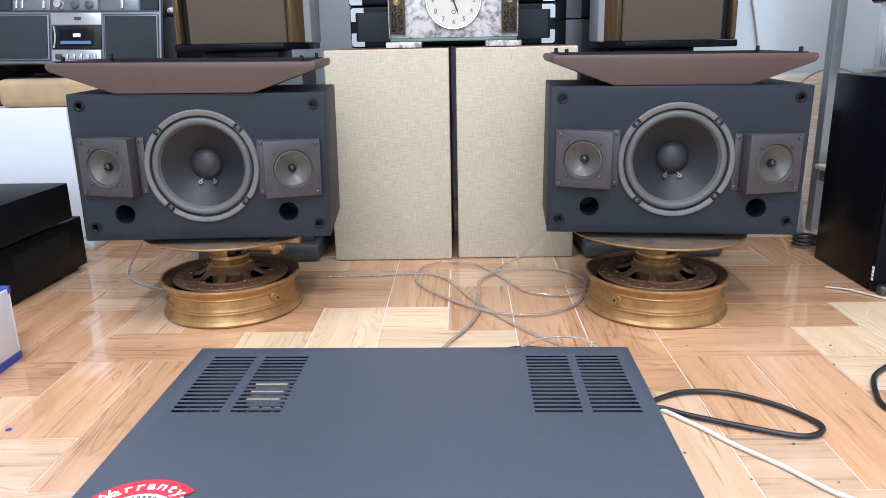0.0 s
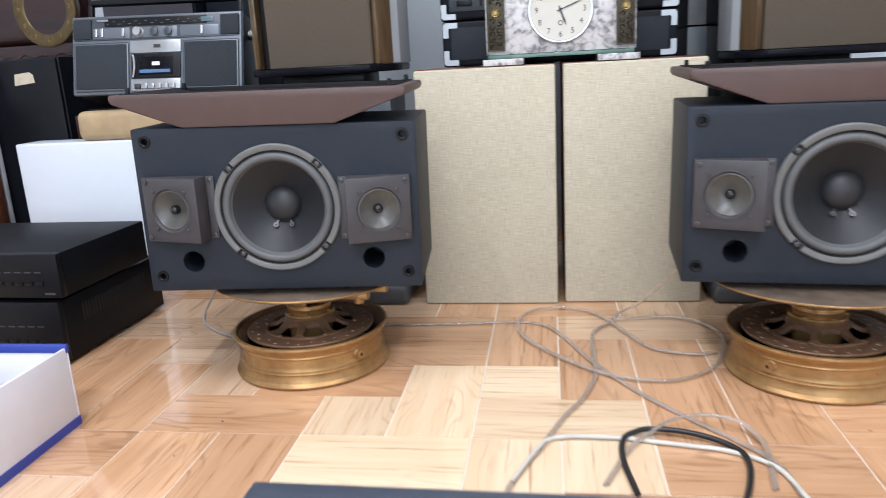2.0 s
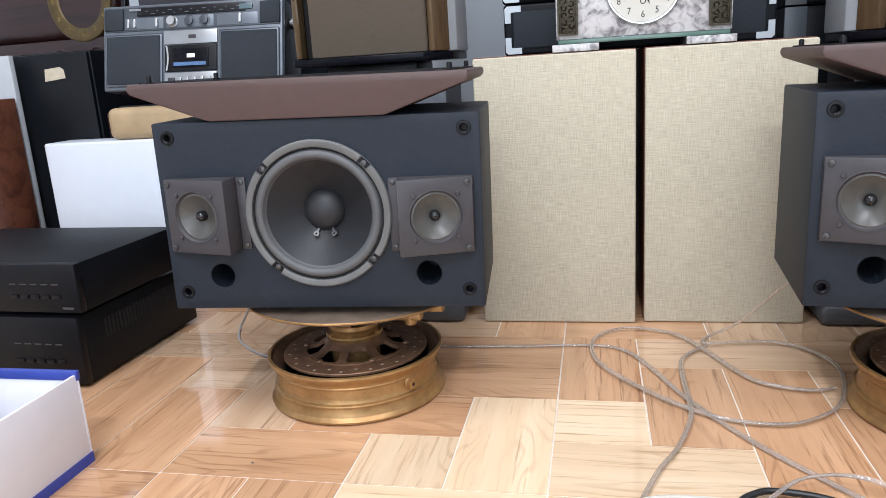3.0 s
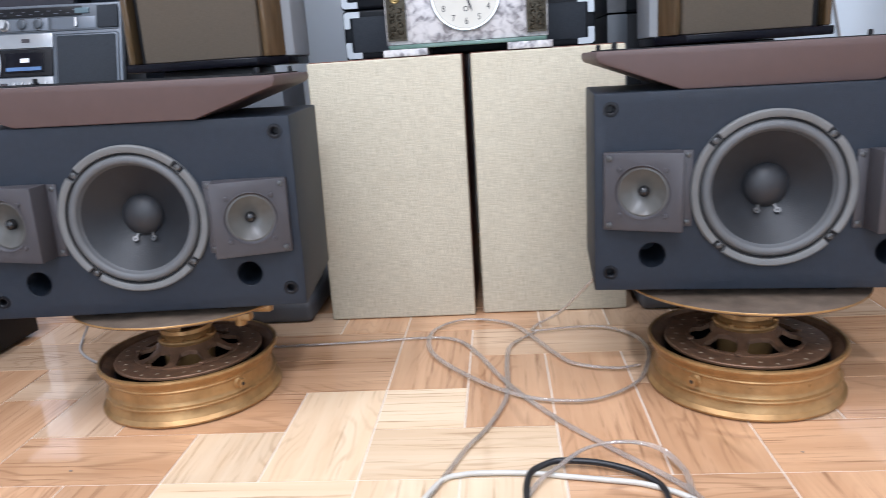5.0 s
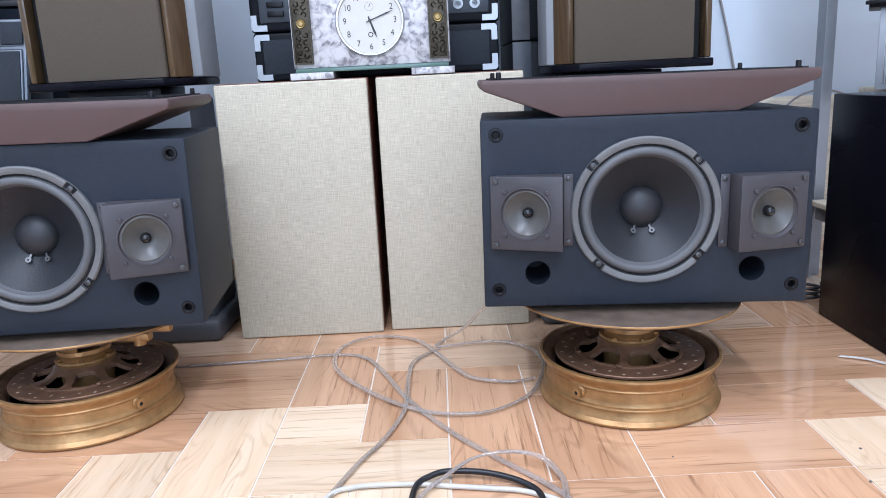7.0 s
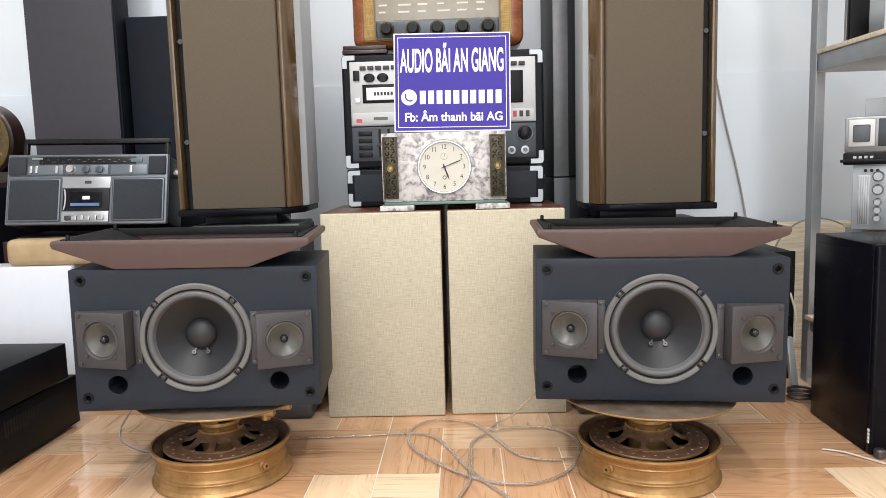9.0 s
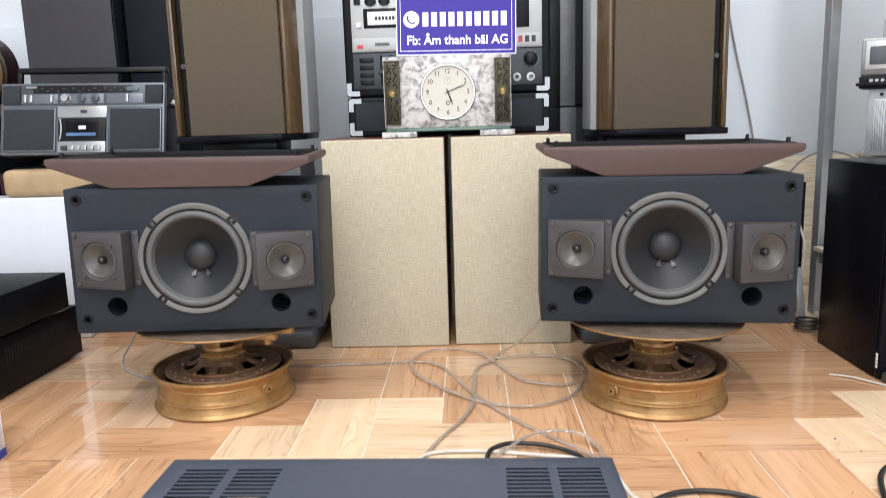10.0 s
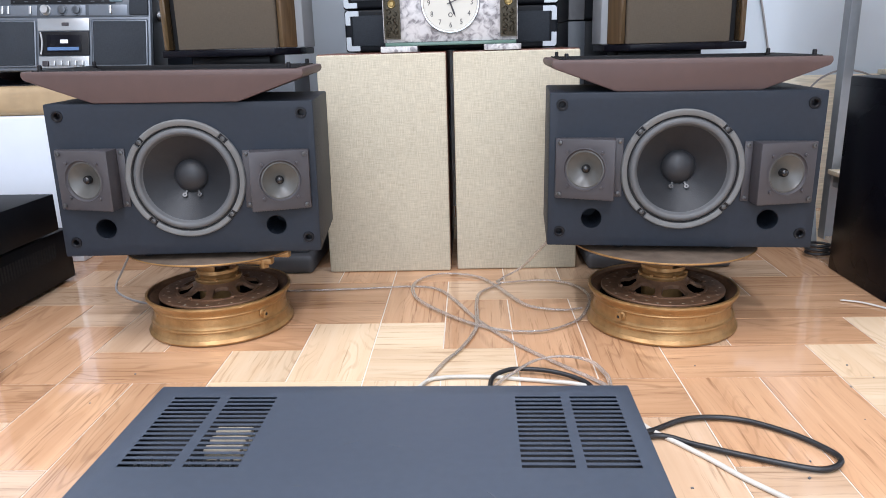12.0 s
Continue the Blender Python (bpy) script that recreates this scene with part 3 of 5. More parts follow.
def rim_stand(m, valve, label, top, count, turn, arm=False):
    """Wheel rim lying flat, with brake disc and hub, and a round plate on top; origin on the floor."""
    t = thing("wheel_rim_stand", m, label, "speaker stand", "pair of wheel rim stands")
    R = 0.1455
    prof = [(R - 0.006, 0.0), (R, 0.0025), (R + 0.0005, 0.0052), (R - 0.002, 0.0078), (0.1405, 0.0100), (0.1390, 0.0135), (0.1372, 0.0175), (0.1368, 0.0215), (0.1388, 0.0225), (0.1394, 0.0245), (0.1386, 0.0262), (0.1345, 0.0275), (0.1328, 0.031), (0.1324, 0.034), (0.1324, 0.0462), (0.1348, 0.0475), (0.1355, 0.0492), (0.1346, 0.0508), (0.1350, 0.0530), (0.1375, 0.0542), (0.1382, 0.0560), (0.1395, 0.0575), (0.1435, 0.0615), (R, 0.0655), (R - 0.0005, 0.0685), (R - 0.005, 0.069), (0.139, 0.063), (0.128, 0.057), (0.122, 0.05), (0.121, 0.02), (0.126, 0.012), (R - 0.01, 0.004)]
    part("rim", raised(lathe(prof, 96, close=True)), M_GOLD, t, "gold-painted light alloy rim", angle=22)
    part("rim_well", raised(lathe([(R - 0.0065, 0.0684), (0.1378, 0.0628), (0.1268, 0.0566), (0.1208, 0.0496), (0.1200, 0.0210)], 96)), M_GOLDDARK, t, "darker brown inside of the flange")
    for a in range(5, 360, 36):
        ca, sa = math.cos(radians(a)), math.sin(radians(a))
        part("rivet", raised(moved(cyl(0.0026, 0, 0.0012, 10), pose(0.1324 * ca, 0.1324 * sa, 0.040) @ Matrix.Rotation(radians(a), 4, "Z") @ Matrix.Rotation(radians(90), 4, "Y"))), M_GOLD, t)
    # spokes are coloured black for the shade seen through the carrier windows
    for k in range(6):
        sp = prism([(0.024, 0.046), (0.072, 0.036), (0.124, 0.03), (0.124, 0.016), (0.07, 0.02), (0.024, 0.024)], -0.0085, 0.0085, 0.002)
        part("spoke", raised(moved(sp, Matrix.Rotation(radians(60 * k + 22), 4, "Z"))), M_BLACK, t)
    # added black backing: the rim's inner shade as colour
    part("rim_shade_backing", raised(lathe([(0.034, 0.022), (0.100, 0.012), (0.1205, 0.012), (0.1205, 0.050), (0.119, 0.050), (0.119, 0.015), (0.100, 0.015), (0.034, 0.025)], 48, close=True)), M_BLACK, t, "black backing added to paint the shade inside the rim")
    if arm:
        ar = Matrix.Rotation(radians(-5), 4, "Z")
        part("bracket", moved(box(0.036, 0.128, -0.026, -0.008, 0.132, 0.146, 0.003), ar), M_GOLD, t, "gold lever cast on the collar")
        part("bracket_boss", moved(cyl(0.0095, 0.124, 0.1515, 20, 0.001), ar @ Matrix.Translation((0.108, -0.017, 0))), M_GOLD, t)
        part("bracket_tip", moved(box(0.118, 0.164, -0.022, -0.008, 0.1465, 0.1600, 0.003), ar), M_GOLD, t)
    disc = lathe([(0.083, 0.0615), (0.1185, 0.0615), (0.1195, 0.0625), (0.1195, 0.065), (0.1185, 0.066), (0.083, 0.066), (0.082, 0.065), (0.082, 0.0625)], 72, close=True)
    holes = bmesh.new()
    for k in range(15):
        for r, o in ((0.102, 0), (0.110, 12)):
            a = radians(24 * k + o)
            join(holes, moved(cyl(0.0031, 0.05, 0.075, 8), Matrix.Translation((r * math.cos(a), r * math.sin(a), 0))))
    dk = part("brake_disc", raised(cut(disc, holes)), M_GOLDDARK, t, "rusty brown drilled brake disc", angle=30)
    # pale plugs paint the light caught by the walls of the drilled holes
    for k in range(15):
        for r, o in ((0.102, 0), (0.110, 12)):
            a = radians(24 * k + o)
            part("lit_hole_plug", raised(moved(cyl(0.0030, 0.0618, 0.0655, 8), Matrix.Translation((r * math.cos(a), r * math.sin(a), 0)))), M_PALEMETAL, dk)
    web = lathe([(0.030, 0.0800), (0.043, 0.0795), (0.051, 0.0725), (0.066, 0.0645), (0.086, 0.0615), (0.0865, 0.0625), (0.086, 0.0676), (0.066, 0.0705), (0.052, 0.0785), (0.044, 0.086), (0.030, 0.0865)], 72, close=True)
    windows = bmesh.new()
    half = 180 / count
    for k in range(count):
        w0 = bmesh.new()
        ring = [(0.053, -half + 8.5), (0.061, -half + 6.5), (0.0745, -half + 5), (0.081, -half + 8), (0.0825, 0), (0.081, half - 8), (0.0745, half - 5), (0.061, half - 6.5), (0.053, half - 8.5), (0.050, 0)]
        lo = [w0.verts.new((r * math.cos(radians(q + 2 * half * k + turn)), r * math.sin(radians(q + 2 * half * k + turn)), 0.05)) for r, q in ring]
        hi = [w0.verts.new((v.co.x, v.co.y, 0.09)) for v in lo]
        w0.faces.new(lo)
        w0.faces.new(hi)
        for q in range(10):
            w0.faces.new((lo[q], lo[(q + 1) % 10], hi[(q + 1) % 10], hi[q]))
        bmesh.ops.recalc_face_normals(w0, faces=w0.faces)
        join(windows, w0)
    part("disc_carrier", raised(cut(web, windows)), M_GOLDDARK, dk, "worn gold carrier with a ring of windows", angle=30)
    for k in range(6):
        a = 60 * k + 6
        part("bolt", raised(moved(cyl(0.005, 0.0668, 0.0705, 6, 0.0006), Matrix.Rotation(radians(a), 4, "Z") @ Matrix.Translation((0.085, 0, 0)))), M_GOLDDARK, dk)
    part("hub", raised(lathe([(0, 0.02), (0.036, 0.02), (0.040, 0.05), (0.042, 0.080), (0.0465, 0.0855), (0.0475, 0.089), (0.046, 0.0915), (0.038, 0.0925), (0.0375, 0.090), (0, 0.090)], 48)), M_GOLD, t)
    # cast collar, broken open towards one side, with the dark axle inside it
    part("collar", raised(lathe([(0.033, 0.091), (0.0395, 0.091), (0.0400, 0.100), (0.0425, 0.104), (0.0420, 0.112), (0.033, 0.112)], 40, close=True)), M_GOLD, t, "gold cast collar")
    part("collar_wall", raised(lathe([(0.034, 0.1122), (0.0405, 0.1122), (0.0425, 0.128), (0.0425, 0.1500), (0.034, 0.1500)], 28, (70, 282), close=True)), M_GOLD, t, "broken gold casting")
    part("collar_tab", raised(lathe([(0.034, 0.1122), (0.0405, 0.1122), (0.0425, 0.130), (0.0425, 0.1500), (0.034, 0.1500)], 5, (332, 352), close=True)), M_GOLDDARK, t)
    part("collar_rim", raised(lathe([(0.030, 0.1502), (0.0455, 0.1502), (0.0465, 0.1525), (0.0465, 0.1605), (0.045, 0.1625), (0.030, 0.1625)], 40, close=True)), M_GOLD, t)
    part("axle", raised(lathe([(0, 0.0902), (0.020, 0.0902), (0.020, 0.105), (0.014, 0.109), (0.014, 0.1628), (0, 0.1628)], 24)), M_GOLDDARK, t)
    for k in range(3):
        a = 60 * k + 226
        part("flange_bolt", raised(moved(cyl(0.0045, 0.0905, 0.0955, 6, 0.0006), Matrix.Rotation(radians(a), 4, "Z") @ Matrix.Translation((0.043, 0, 0)))), M_GOLD, t)
    seat = pose(-0.003, 0.029, top - 0.168, 0, 0.9, 0)
    part("plate", lathe([(0, 0.1625), (0.178, 0.1625), (0.1795, 0.164), (0.180, 0.1655), (0.1795, 0.167), (0.178, 0.168), (0, 0.168)], 80), M_PLATE, t, "round worn brown plate with a gold edge", m=seat)
    part("plate_edge", lathe([(0.1796, 0.1642), (0.1807, 0.165), (0.1807, 0.1668), (0.1796, 0.1676)], 80), M_GOLD, t, m=seat)
    vm = Matrix.Rotation(radians(valve), 4, "Z") @ Matrix.Translation((0.1312, 0, 0.040)) @ Matrix.Rotation(radians(90), 4, "Y")
    v = part("valve", raised(moved(lathe([(0, 0), (0.0085, 0), (0.009, 0.003), (0.006, 0.005), (0.006, 0.009), (0.0072, 0.010), (0.0072, 0.013), (0.003, 0.0135), (0.003, 0.010), (0, 0.010)], 20), vm)), M_GOLD, t, "brass tyre valve")
    part("valve_core", raised(moved(cyl(0.0028, 0.009, 0.0125, 10), vm)), M_HOLE, v)
    return t


LEFT = pose(-0.4172, 1.4111, 0.1806, 0.4, 0.85, 5.0)
RIGHT = pose(0.4855, 1.4168, 0.1772, 0, 0.5, -4.2)
rim_stand(pose(-0.420, 1.526, 0), -35, "gold scooter wheel rim with a round plate on the tiles", 0.1688, 8, 293.5, True)
rim_stand(pose(0.486, 1.500, 0), 223, "gold scooter wheel rim with a round plate on the tiles", 0.1648, 7, 275.5)
loudspeaker(LEFT, "charcoal loudspeaker without grille, toed in on a gold wheel rim")
loudspeaker(RIGHT, "charcoal loudspeaker without grille on a gold wheel rim")
grille_tray(LEFT @ pose(-0.018, 0.125, 0.2822, 0, 0, -1.2), "brown moulded grille lying face down on the charcoal loudspeaker")
grille_tray(RIGHT @ pose(0.0, 0.139, 0.2822, 0, 0, 2.0) @ Matrix.Diagonal((0.975, 1, 1, 1)), "brown moulded grille lying face down on the charcoal loudspeaker")


def cloth_speaker(x0, x1, y, label):
    t = thing("bookshelf_speaker", pose((x0 + x1) / 2, y, 0), label, "loudspeaker", "pair of cream loudspeakers")
    w, h, d = x1 - x0, 0.533, 0.36
    part("cabinet", box(-w / 2, w / 2, 0.022, d, 0, h, 0.002), M_WALNUT, t, "reddish walnut veneer cabinet")
    part("grille", box(-w / 2 + 0.001, w / 2 - 0.001, 0, 0.02, 0.001, h - 0.002, 0.004, 3), M_CREAM, t, "cream woven grille cloth")
    def octagon(q):
        a, b, k = w / 2 - 0.03 - q, 0.05 + q, 0.03
        return [(-a, b + k), (-a + k, b), (a - k, b), (a, b + k), (a, h - b - k), (a - k, h - b), (-a + k, h - b), (-a, h - b - k)]
    ridge = prism(octagon(0.006), -0.02, 0.02)
    box(-w, w, -0.02, 0.02, -0.1, h * 0.62, bm=ridge)
    part("frame_ridge", cut(prism(octagon(0), -0.0012, 0.004), ridge), M_CREAM, t)
    return t


cloth_speaker(-0.2515, 0.0545, 1.850, "cream cloth-fronted loudspeaker standing upright on the tiled floor")
cloth_speaker(0.0695, 0.367, 1.858, "cream cloth-fronted loudspeaker standing upright on the tiled floor")


def mantel_clock(m):
    t = thing("mantel_clock", m, "grey-veined marble mantel clock with bronze side plaques", "clock")
    for sx in (-1, 1):
        part("foot", box(sx * 0.118 - 0.042, sx * 0.118 + 0.042, -0.004, 0.10, 0, 0.013, 0.001), M_MARBLE, t)
    part("base_slab", box(-0.149, 0.149, 0.0, 0.095, 0.0134, 0.021, 0.001), M_GREENGLASS, t, "dark green polished slab")
    part("body", box(-0.153, 0.153, 0.006, 0.095, 0.0214, 0.190, 0.002), M_MARBLE, t)
    for sx in (-1, 1):
        pl = part("plaque", box(sx * 0.1315 - 0.0175, sx * 0.1315 + 0.0175, 0.0, 0.0058, 0.030, 0.180, 0.0015), M_BRONZE, t, "dark bronze relief plaque")
        part("rosette", moved(lathe([(0.0095, 0), (0.008, 0.003), (0.006, 0.0025), (0.0045, 0.0045), (0, 0.005)], 12), Matrix.Translation((sx * 0.1315, 0.0, 0.105)) @ FACE), M_OLDBRASS2, pl)
        for k in range(22):
            if k in (9, 10, 11, 12):
                continue
            a = 1 if k % 2 else -1
            part("scroll", moved(lathe([(0.0028, 0), (0.0042, 0.0016), (0.0056, 0)], 12, (40, 300), close=True), Matrix.Translation((sx * 0.1315 + a * 0.0068, 0.0, 0.0385 + 0.0064 * k)) @ FACE @ Matrix.Rotation(radians(75 * k), 4, "Z")), M_BRONZE, pl)
        part("plaque_border", cut(box(sx * 0.1315 - 0.0185, sx * 0.1315 + 0.0185, -0.0012, 0.0055, 0.029, 0.181), box(sx * 0.1315 - 0.0155, sx * 0.1315 + 0.0155, -0.02, 0.02, 0.032, 0.178)), M_BRONZE, pl)
    c = Matrix.Translation((0.001, 0.0055, 0.105)) @ FACE
    part("bezel", moved(lathe([(0.067, 0), (0.067, 0.004), (0.0645, 0.007), (0.062, 0.0068), (0.0605, 0.002)], 64), c), M_BRIGHT, t, "chrome bezel")
    dial = part("dial", moved(cyl(0.0615, 0, 0.0016, 64), c), M_DIAL, t, "cream dial with arabic hours")
    for hour in range(1, 13):
        a = radians(90 - 30 * hour)
        lettering(str(hour), 0.0165, M_INK, dial, Matrix.Translation((0.001 + 0.0485 * math.cos(a), 0.0036, 0.105 + 0.0485 * math.sin(a))), "numeral", 0.85, 0.0001)
    for name, ang, ln, wd, y in (("hour_hand", 160, 0.034, 0.0022, 0.0026), ("minute_hand", 69, 0.05, 0.0013, 0.0020)):
        hnd = prism([(-wd * 0.6, -0.008), (wd * 0.6, -0.008), (wd, ln * 0.7), (0, ln), (-wd, ln * 0.7)], 0, 0.0006)
        part(name, moved(hnd, Matrix.Translation((0.001, y, 0.105)) @ Matrix.Rotation(radians(ang), 4, "Y")), M_INK, dial)
    part("arbor", moved(cyl(0.0032, 0.0012, 0.005, 16), c), M_INK, dial)
    part("winding_hole", moved(lathe([(0.003, 0.0014), (0.0045, 0.0022), (0.005, 0.0016)], 16), Matrix.Translation((0, 0, -0.026)) @ c), M_INK, dial)
    part("small_ring", moved(lathe([(0.0078, 0.0016), (0.008, 0.0018), (0.0084, 0.0016)], 24), Matrix.Translation((0, 0, 0.026)) @ c), M_GREYBAR, dial)
    part("small_hand", moved(box(-0.0005, 0.0005, -0.001, 0.006, 0.0017, 0.0021), Matrix.Translation((0, 0, 0.026)) @ c @ Matrix.Rotation(radians(-25), 4, "Z")), M_INK, dial)
    return t


mantel_clock(pose(0.0655, 1.873, 0.5335) @ Matrix.Scale(1.028, 4))


def shop_sign(m):
    t = thing("shop_sign", m, "blue plastic sign with white lettering, standing on the clock", "sign")
    w, h = 0.288, 0.243
    part("board", box(-w / 2, w / 2, 0, 0.005, 0, h, 0.001), M_WHITE, t, "white-edged board")
    part("blue_face", box(-w / 2 + 0.003, w / 2 - 0.003, -0.0006, 0.001, 0.003, h - 0.003), M_BLUE, t)
    for x0, x1, z0, z1 in ((-w / 2 + 0.010, w / 2 - 0.010, 0.010, 0.0114), (-w / 2 + 0.010, w / 2 - 0.010, h - 0.0114, h - 0.010), (-w / 2 + 0.010, -w / 2 + 0.0114, 0.0115, h - 0.0115), (w / 2 - 0.0114, w / 2 - 0.010, 0.0115, h - 0.0115)):
        part("border_line", box(x0, x1, -0.0009, -0.0003, z0, z1), M_WHITE, t)
    lettering("AUDIO BÃI AN GIANG", 0.080, M_WHITE, t, Matrix.Translation((0, -0.001, 0.172)), stretch=0.316, depth=0.0003, bold=0.0017)
    lettering("Fb: Âm thanh bãi AG", 0.030, M_WHITE, t, Matrix.Translation((0.003, -0.001, 0.035)), stretch=0.95, depth=0.0003, bold=0.0006)
    for k in range(10):
        x = -0.073 + k * 0.0208
        part("number_bar", box(x - 0.0072, x + 0.0072, -0.0009, -0.0003, 0.068, 0.101, 0.0002), M_WHITE, t)
    part("phone_badge", moved(cyl(0.0195, 0.0003, 0.0009, 32), Matrix.Translation((-0.107, 0, 0.085)) @ FACE), M_WHITE, t)
    hs = lathe([(0.010, 0.0), (0.0135, 0.0), (0.0135, 0.0004), (0.010, 0.0004)], 14, (150, 300), close=True)
    part("phone_mark", moved(hs, Matrix.Translation((-0.104, -0.0010, 0.088)) @ FACE), M_BLUE, t)
    return t


shop_sign(pose(0.0894, 1.899, 0.7305, -6, 0.8, 0) @ Matrix.Scale(1.027, 4))


def knob(parent, x, z, r, mat, depth=0.012, y=0.0, ring=None):
    k = part("knob", moved(lathe([(r * 1.15, 0), (r * 1.1, depth * 0.3), (r, depth * 0.35), (r * 0.94, depth * 0.92), (r * 0.85, depth), (0, depth)], 24), Matrix.Translation((x, y, z)) @ FACE), mat, parent)
    if ring:
        part("knob_ring", moved(lathe([(r * 1.2, 0), (r * 1.35, 0.001), (r * 1.4, 0)], 24), Matrix.Translation((x, y - 0.0002, z)) @ FACE), ring, k)
    return k


def corner_caps(parent, w, z0, z1, mat, s=0.037, a=0.0155):
    for sx in (-1, 1):
        for z, q in ((z0, 1), (z1, -1)):
            ell = [(0.008, 0.003), (s, 0.003), (s, a), (a + 0.002, a), (a, a + 0.002), (a, s), (0.003, s), (0.003, 0.008)]
            part("corner_guard", prism([(sx * (w / 2 - x), z + q * y) for x, y in ell], -0.0035, 0.016), mat, parent, "chrome corner guard", angle=20)


def cassette_deck(m):
    """Portable cassette player in a black case with a silver panel."""
    t = thing("cassette_recorder", m, "black portable tape player with silver panel and chrome corners", "cassette player")
    w, h, d = 0.54, 0.305, 0.16
    part("case", box(-w / 2, w / 2, 0, d, 0, h, 0.008, 3), M_BLACKMATTE, t)
    part("upper_panel", box(-w / 2 + 0.022, w / 2 - 0.022, -0.003, 0.002, 0.115, h - 0.02, 0.002), M_SILVERPANEL, t, "brushed silver control panel")
    part("lower_panel", box(-w / 2 + 0.022, w / 2 - 0.022, -0.0025, 0.002, 0.02, 0.112, 0.002), M_BBGREY, t, "dark grey slider panel")
    part("cassette_well", box(-w / 2 + 0.055, -w / 2 + 0.20, -0.005, 0.0, 0.175, 0.225, 0.002), M_BLACK, t)
    lab = part("tape_label", box(-w / 2 + 0.066, -w / 2 + 0.19, -0.0066, -0.004, 0.183, 0.216, 0.001), M_WHITE, t)
    for k in range(7):
        part("print_bar", box(-w / 2 + 0.086 + k * 0.009, -w / 2 + 0.092 + k * 0.009, -0.0072, -0.0064, 0.195, 0.204), M_INK, lab)
    part("right_well", box(w / 2 - 0.14, w / 2 - 0.055, -0.005, 0.0, 0.165, 0.25, 0.002), M_BLACK, t)
    for k in range(7):
        part("key", box(-w / 2 + 0.05 + k * 0.021, -w / 2 + 0.066 + k * 0.021, -0.008, -0.002, h - 0.042, h - 0.032, 0.001), M_INK, t)
        part("key", box(w / 2 - 0.066 - k * 0.021, w / 2 - 0.05 - k * 0.021, -0.008, -0.002, h - 0.042, h - 0.032, 0.001), M_INK, t)
    for k in range(2):
        part("oval_key", moved(cyl(0.0115, 0, 0.005, 24, 0.001), Matrix.Translation((-w / 2 + 0.075 + k * 0.036, -0.003, 0.242)) @ FACE @ Matrix.Diagonal((1.3, 1, 1, 1))), M_BLACK, t)
    part("side_key", box(-w / 2 + 0.032, -w / 2 + 0.048, -0.008, -0.002, 0.235, 0.262, 0.001), M_BLACK, t)
    part("small_key", box(-w / 2 + 0.036, -w / 2 + 0.048, -0.008, -0.002, 0.178, 0.19, 0.001), M_WHITE, t)
    strip = part("name_strip", box(-w / 2 + 0.026, w / 2 - 0.026, -0.0048, -0.002, 0.118, 0.150, 0.0008), M_SILVERPANEL, t, "pale strip with a red badge")
    part("red_badge", box(-w / 2 + 0.036, -w / 2 + 0.052, -0.0058, -0.004, 0.124, 0.134), M_RED, strip)
    part("name_bar", box(-w / 2 + 0.083, -w / 2 + 0.121, -0.0054, -0.004, 0.130, 0.138), M_GREYBAR, strip)
    for k in range(4):
        part("red_badge", box(w / 2 - 0.10 + k * 0.017, w / 2 - 0.09 + k * 0.017, -0.0058, -0.004, 0.128, 0.144), M_RED if k == 1 else M_INK, strip)
    for k in range(4):
        part("rib", box(-w / 2 + 0.04, -w / 2 + 0.076, -0.007, -0.002, 0.032 + k * 0.019, 0.044 + k * 0.019, 0.0015), M_BLACK, t)
    for k in range(4):
        sl = part("slider_slot", box(-w / 2 + 0.094 + k * 0.025, -w / 2 + 0.100 + k * 0.025, -0.004, -0.002, 0.03, 0.106), M_HOLE, t)
        part("slider", box(-w / 2 + 0.09 + k * 0.025, -w / 2 + 0.104 + k * 0.025, -0.013, -0.004, 0.058 + 0.008 * (k % 2), 0.068 + 0.008 * (k % 2), 0.001), M_INK, sl)
    knob(t, w / 2 - 0.052, 0.085, 0.016, M_BLACK, 0.012, -0.003, M_SILVER)
    for k in range(2):
        part("jack", moved(lathe([(0.011, 0), (0.011, 0.003), (0.006, 0.0035), (0.005, 0), (0, 0)], 20), Matrix.Translation((w / 2 - 0.052 - k * 0.036, -0.0025, 0.04)) @ FACE), M_SILVER, t)
    corner_caps(t, w, 0, h, M_SILVER)
    return t


def flat_speaker_case(m):
    t = thing("speaker_case", m, "low black speaker case with perforated front and chrome corners", "loudspeaker")
    w, h, d = 0.535, 0.103, 0.16
    part("case", box(-w / 2, w / 2, 0, d, 0, h, 0.006, 3), M_BLACKMATTE, t)
    part("mesh", box(-w / 2 + 0.02, w / 2 - 0.02, -0.003, 0.002, 0.014, h - 0.014, 0.003), M_MESH, t, "black perforated mesh")
    corner_caps(t, w, 0, h, M_SILVER)
    return t


flat_speaker_case(pose(0.062, 2.06, 0.5342, 0, 0, -0.8) @ Matrix.Scale(1.024, 4))
cassette_deck(pose(0.062, 2.06, 0.6405, 0, 0, -0.8) @ Matrix.Scale(1.024, 4))


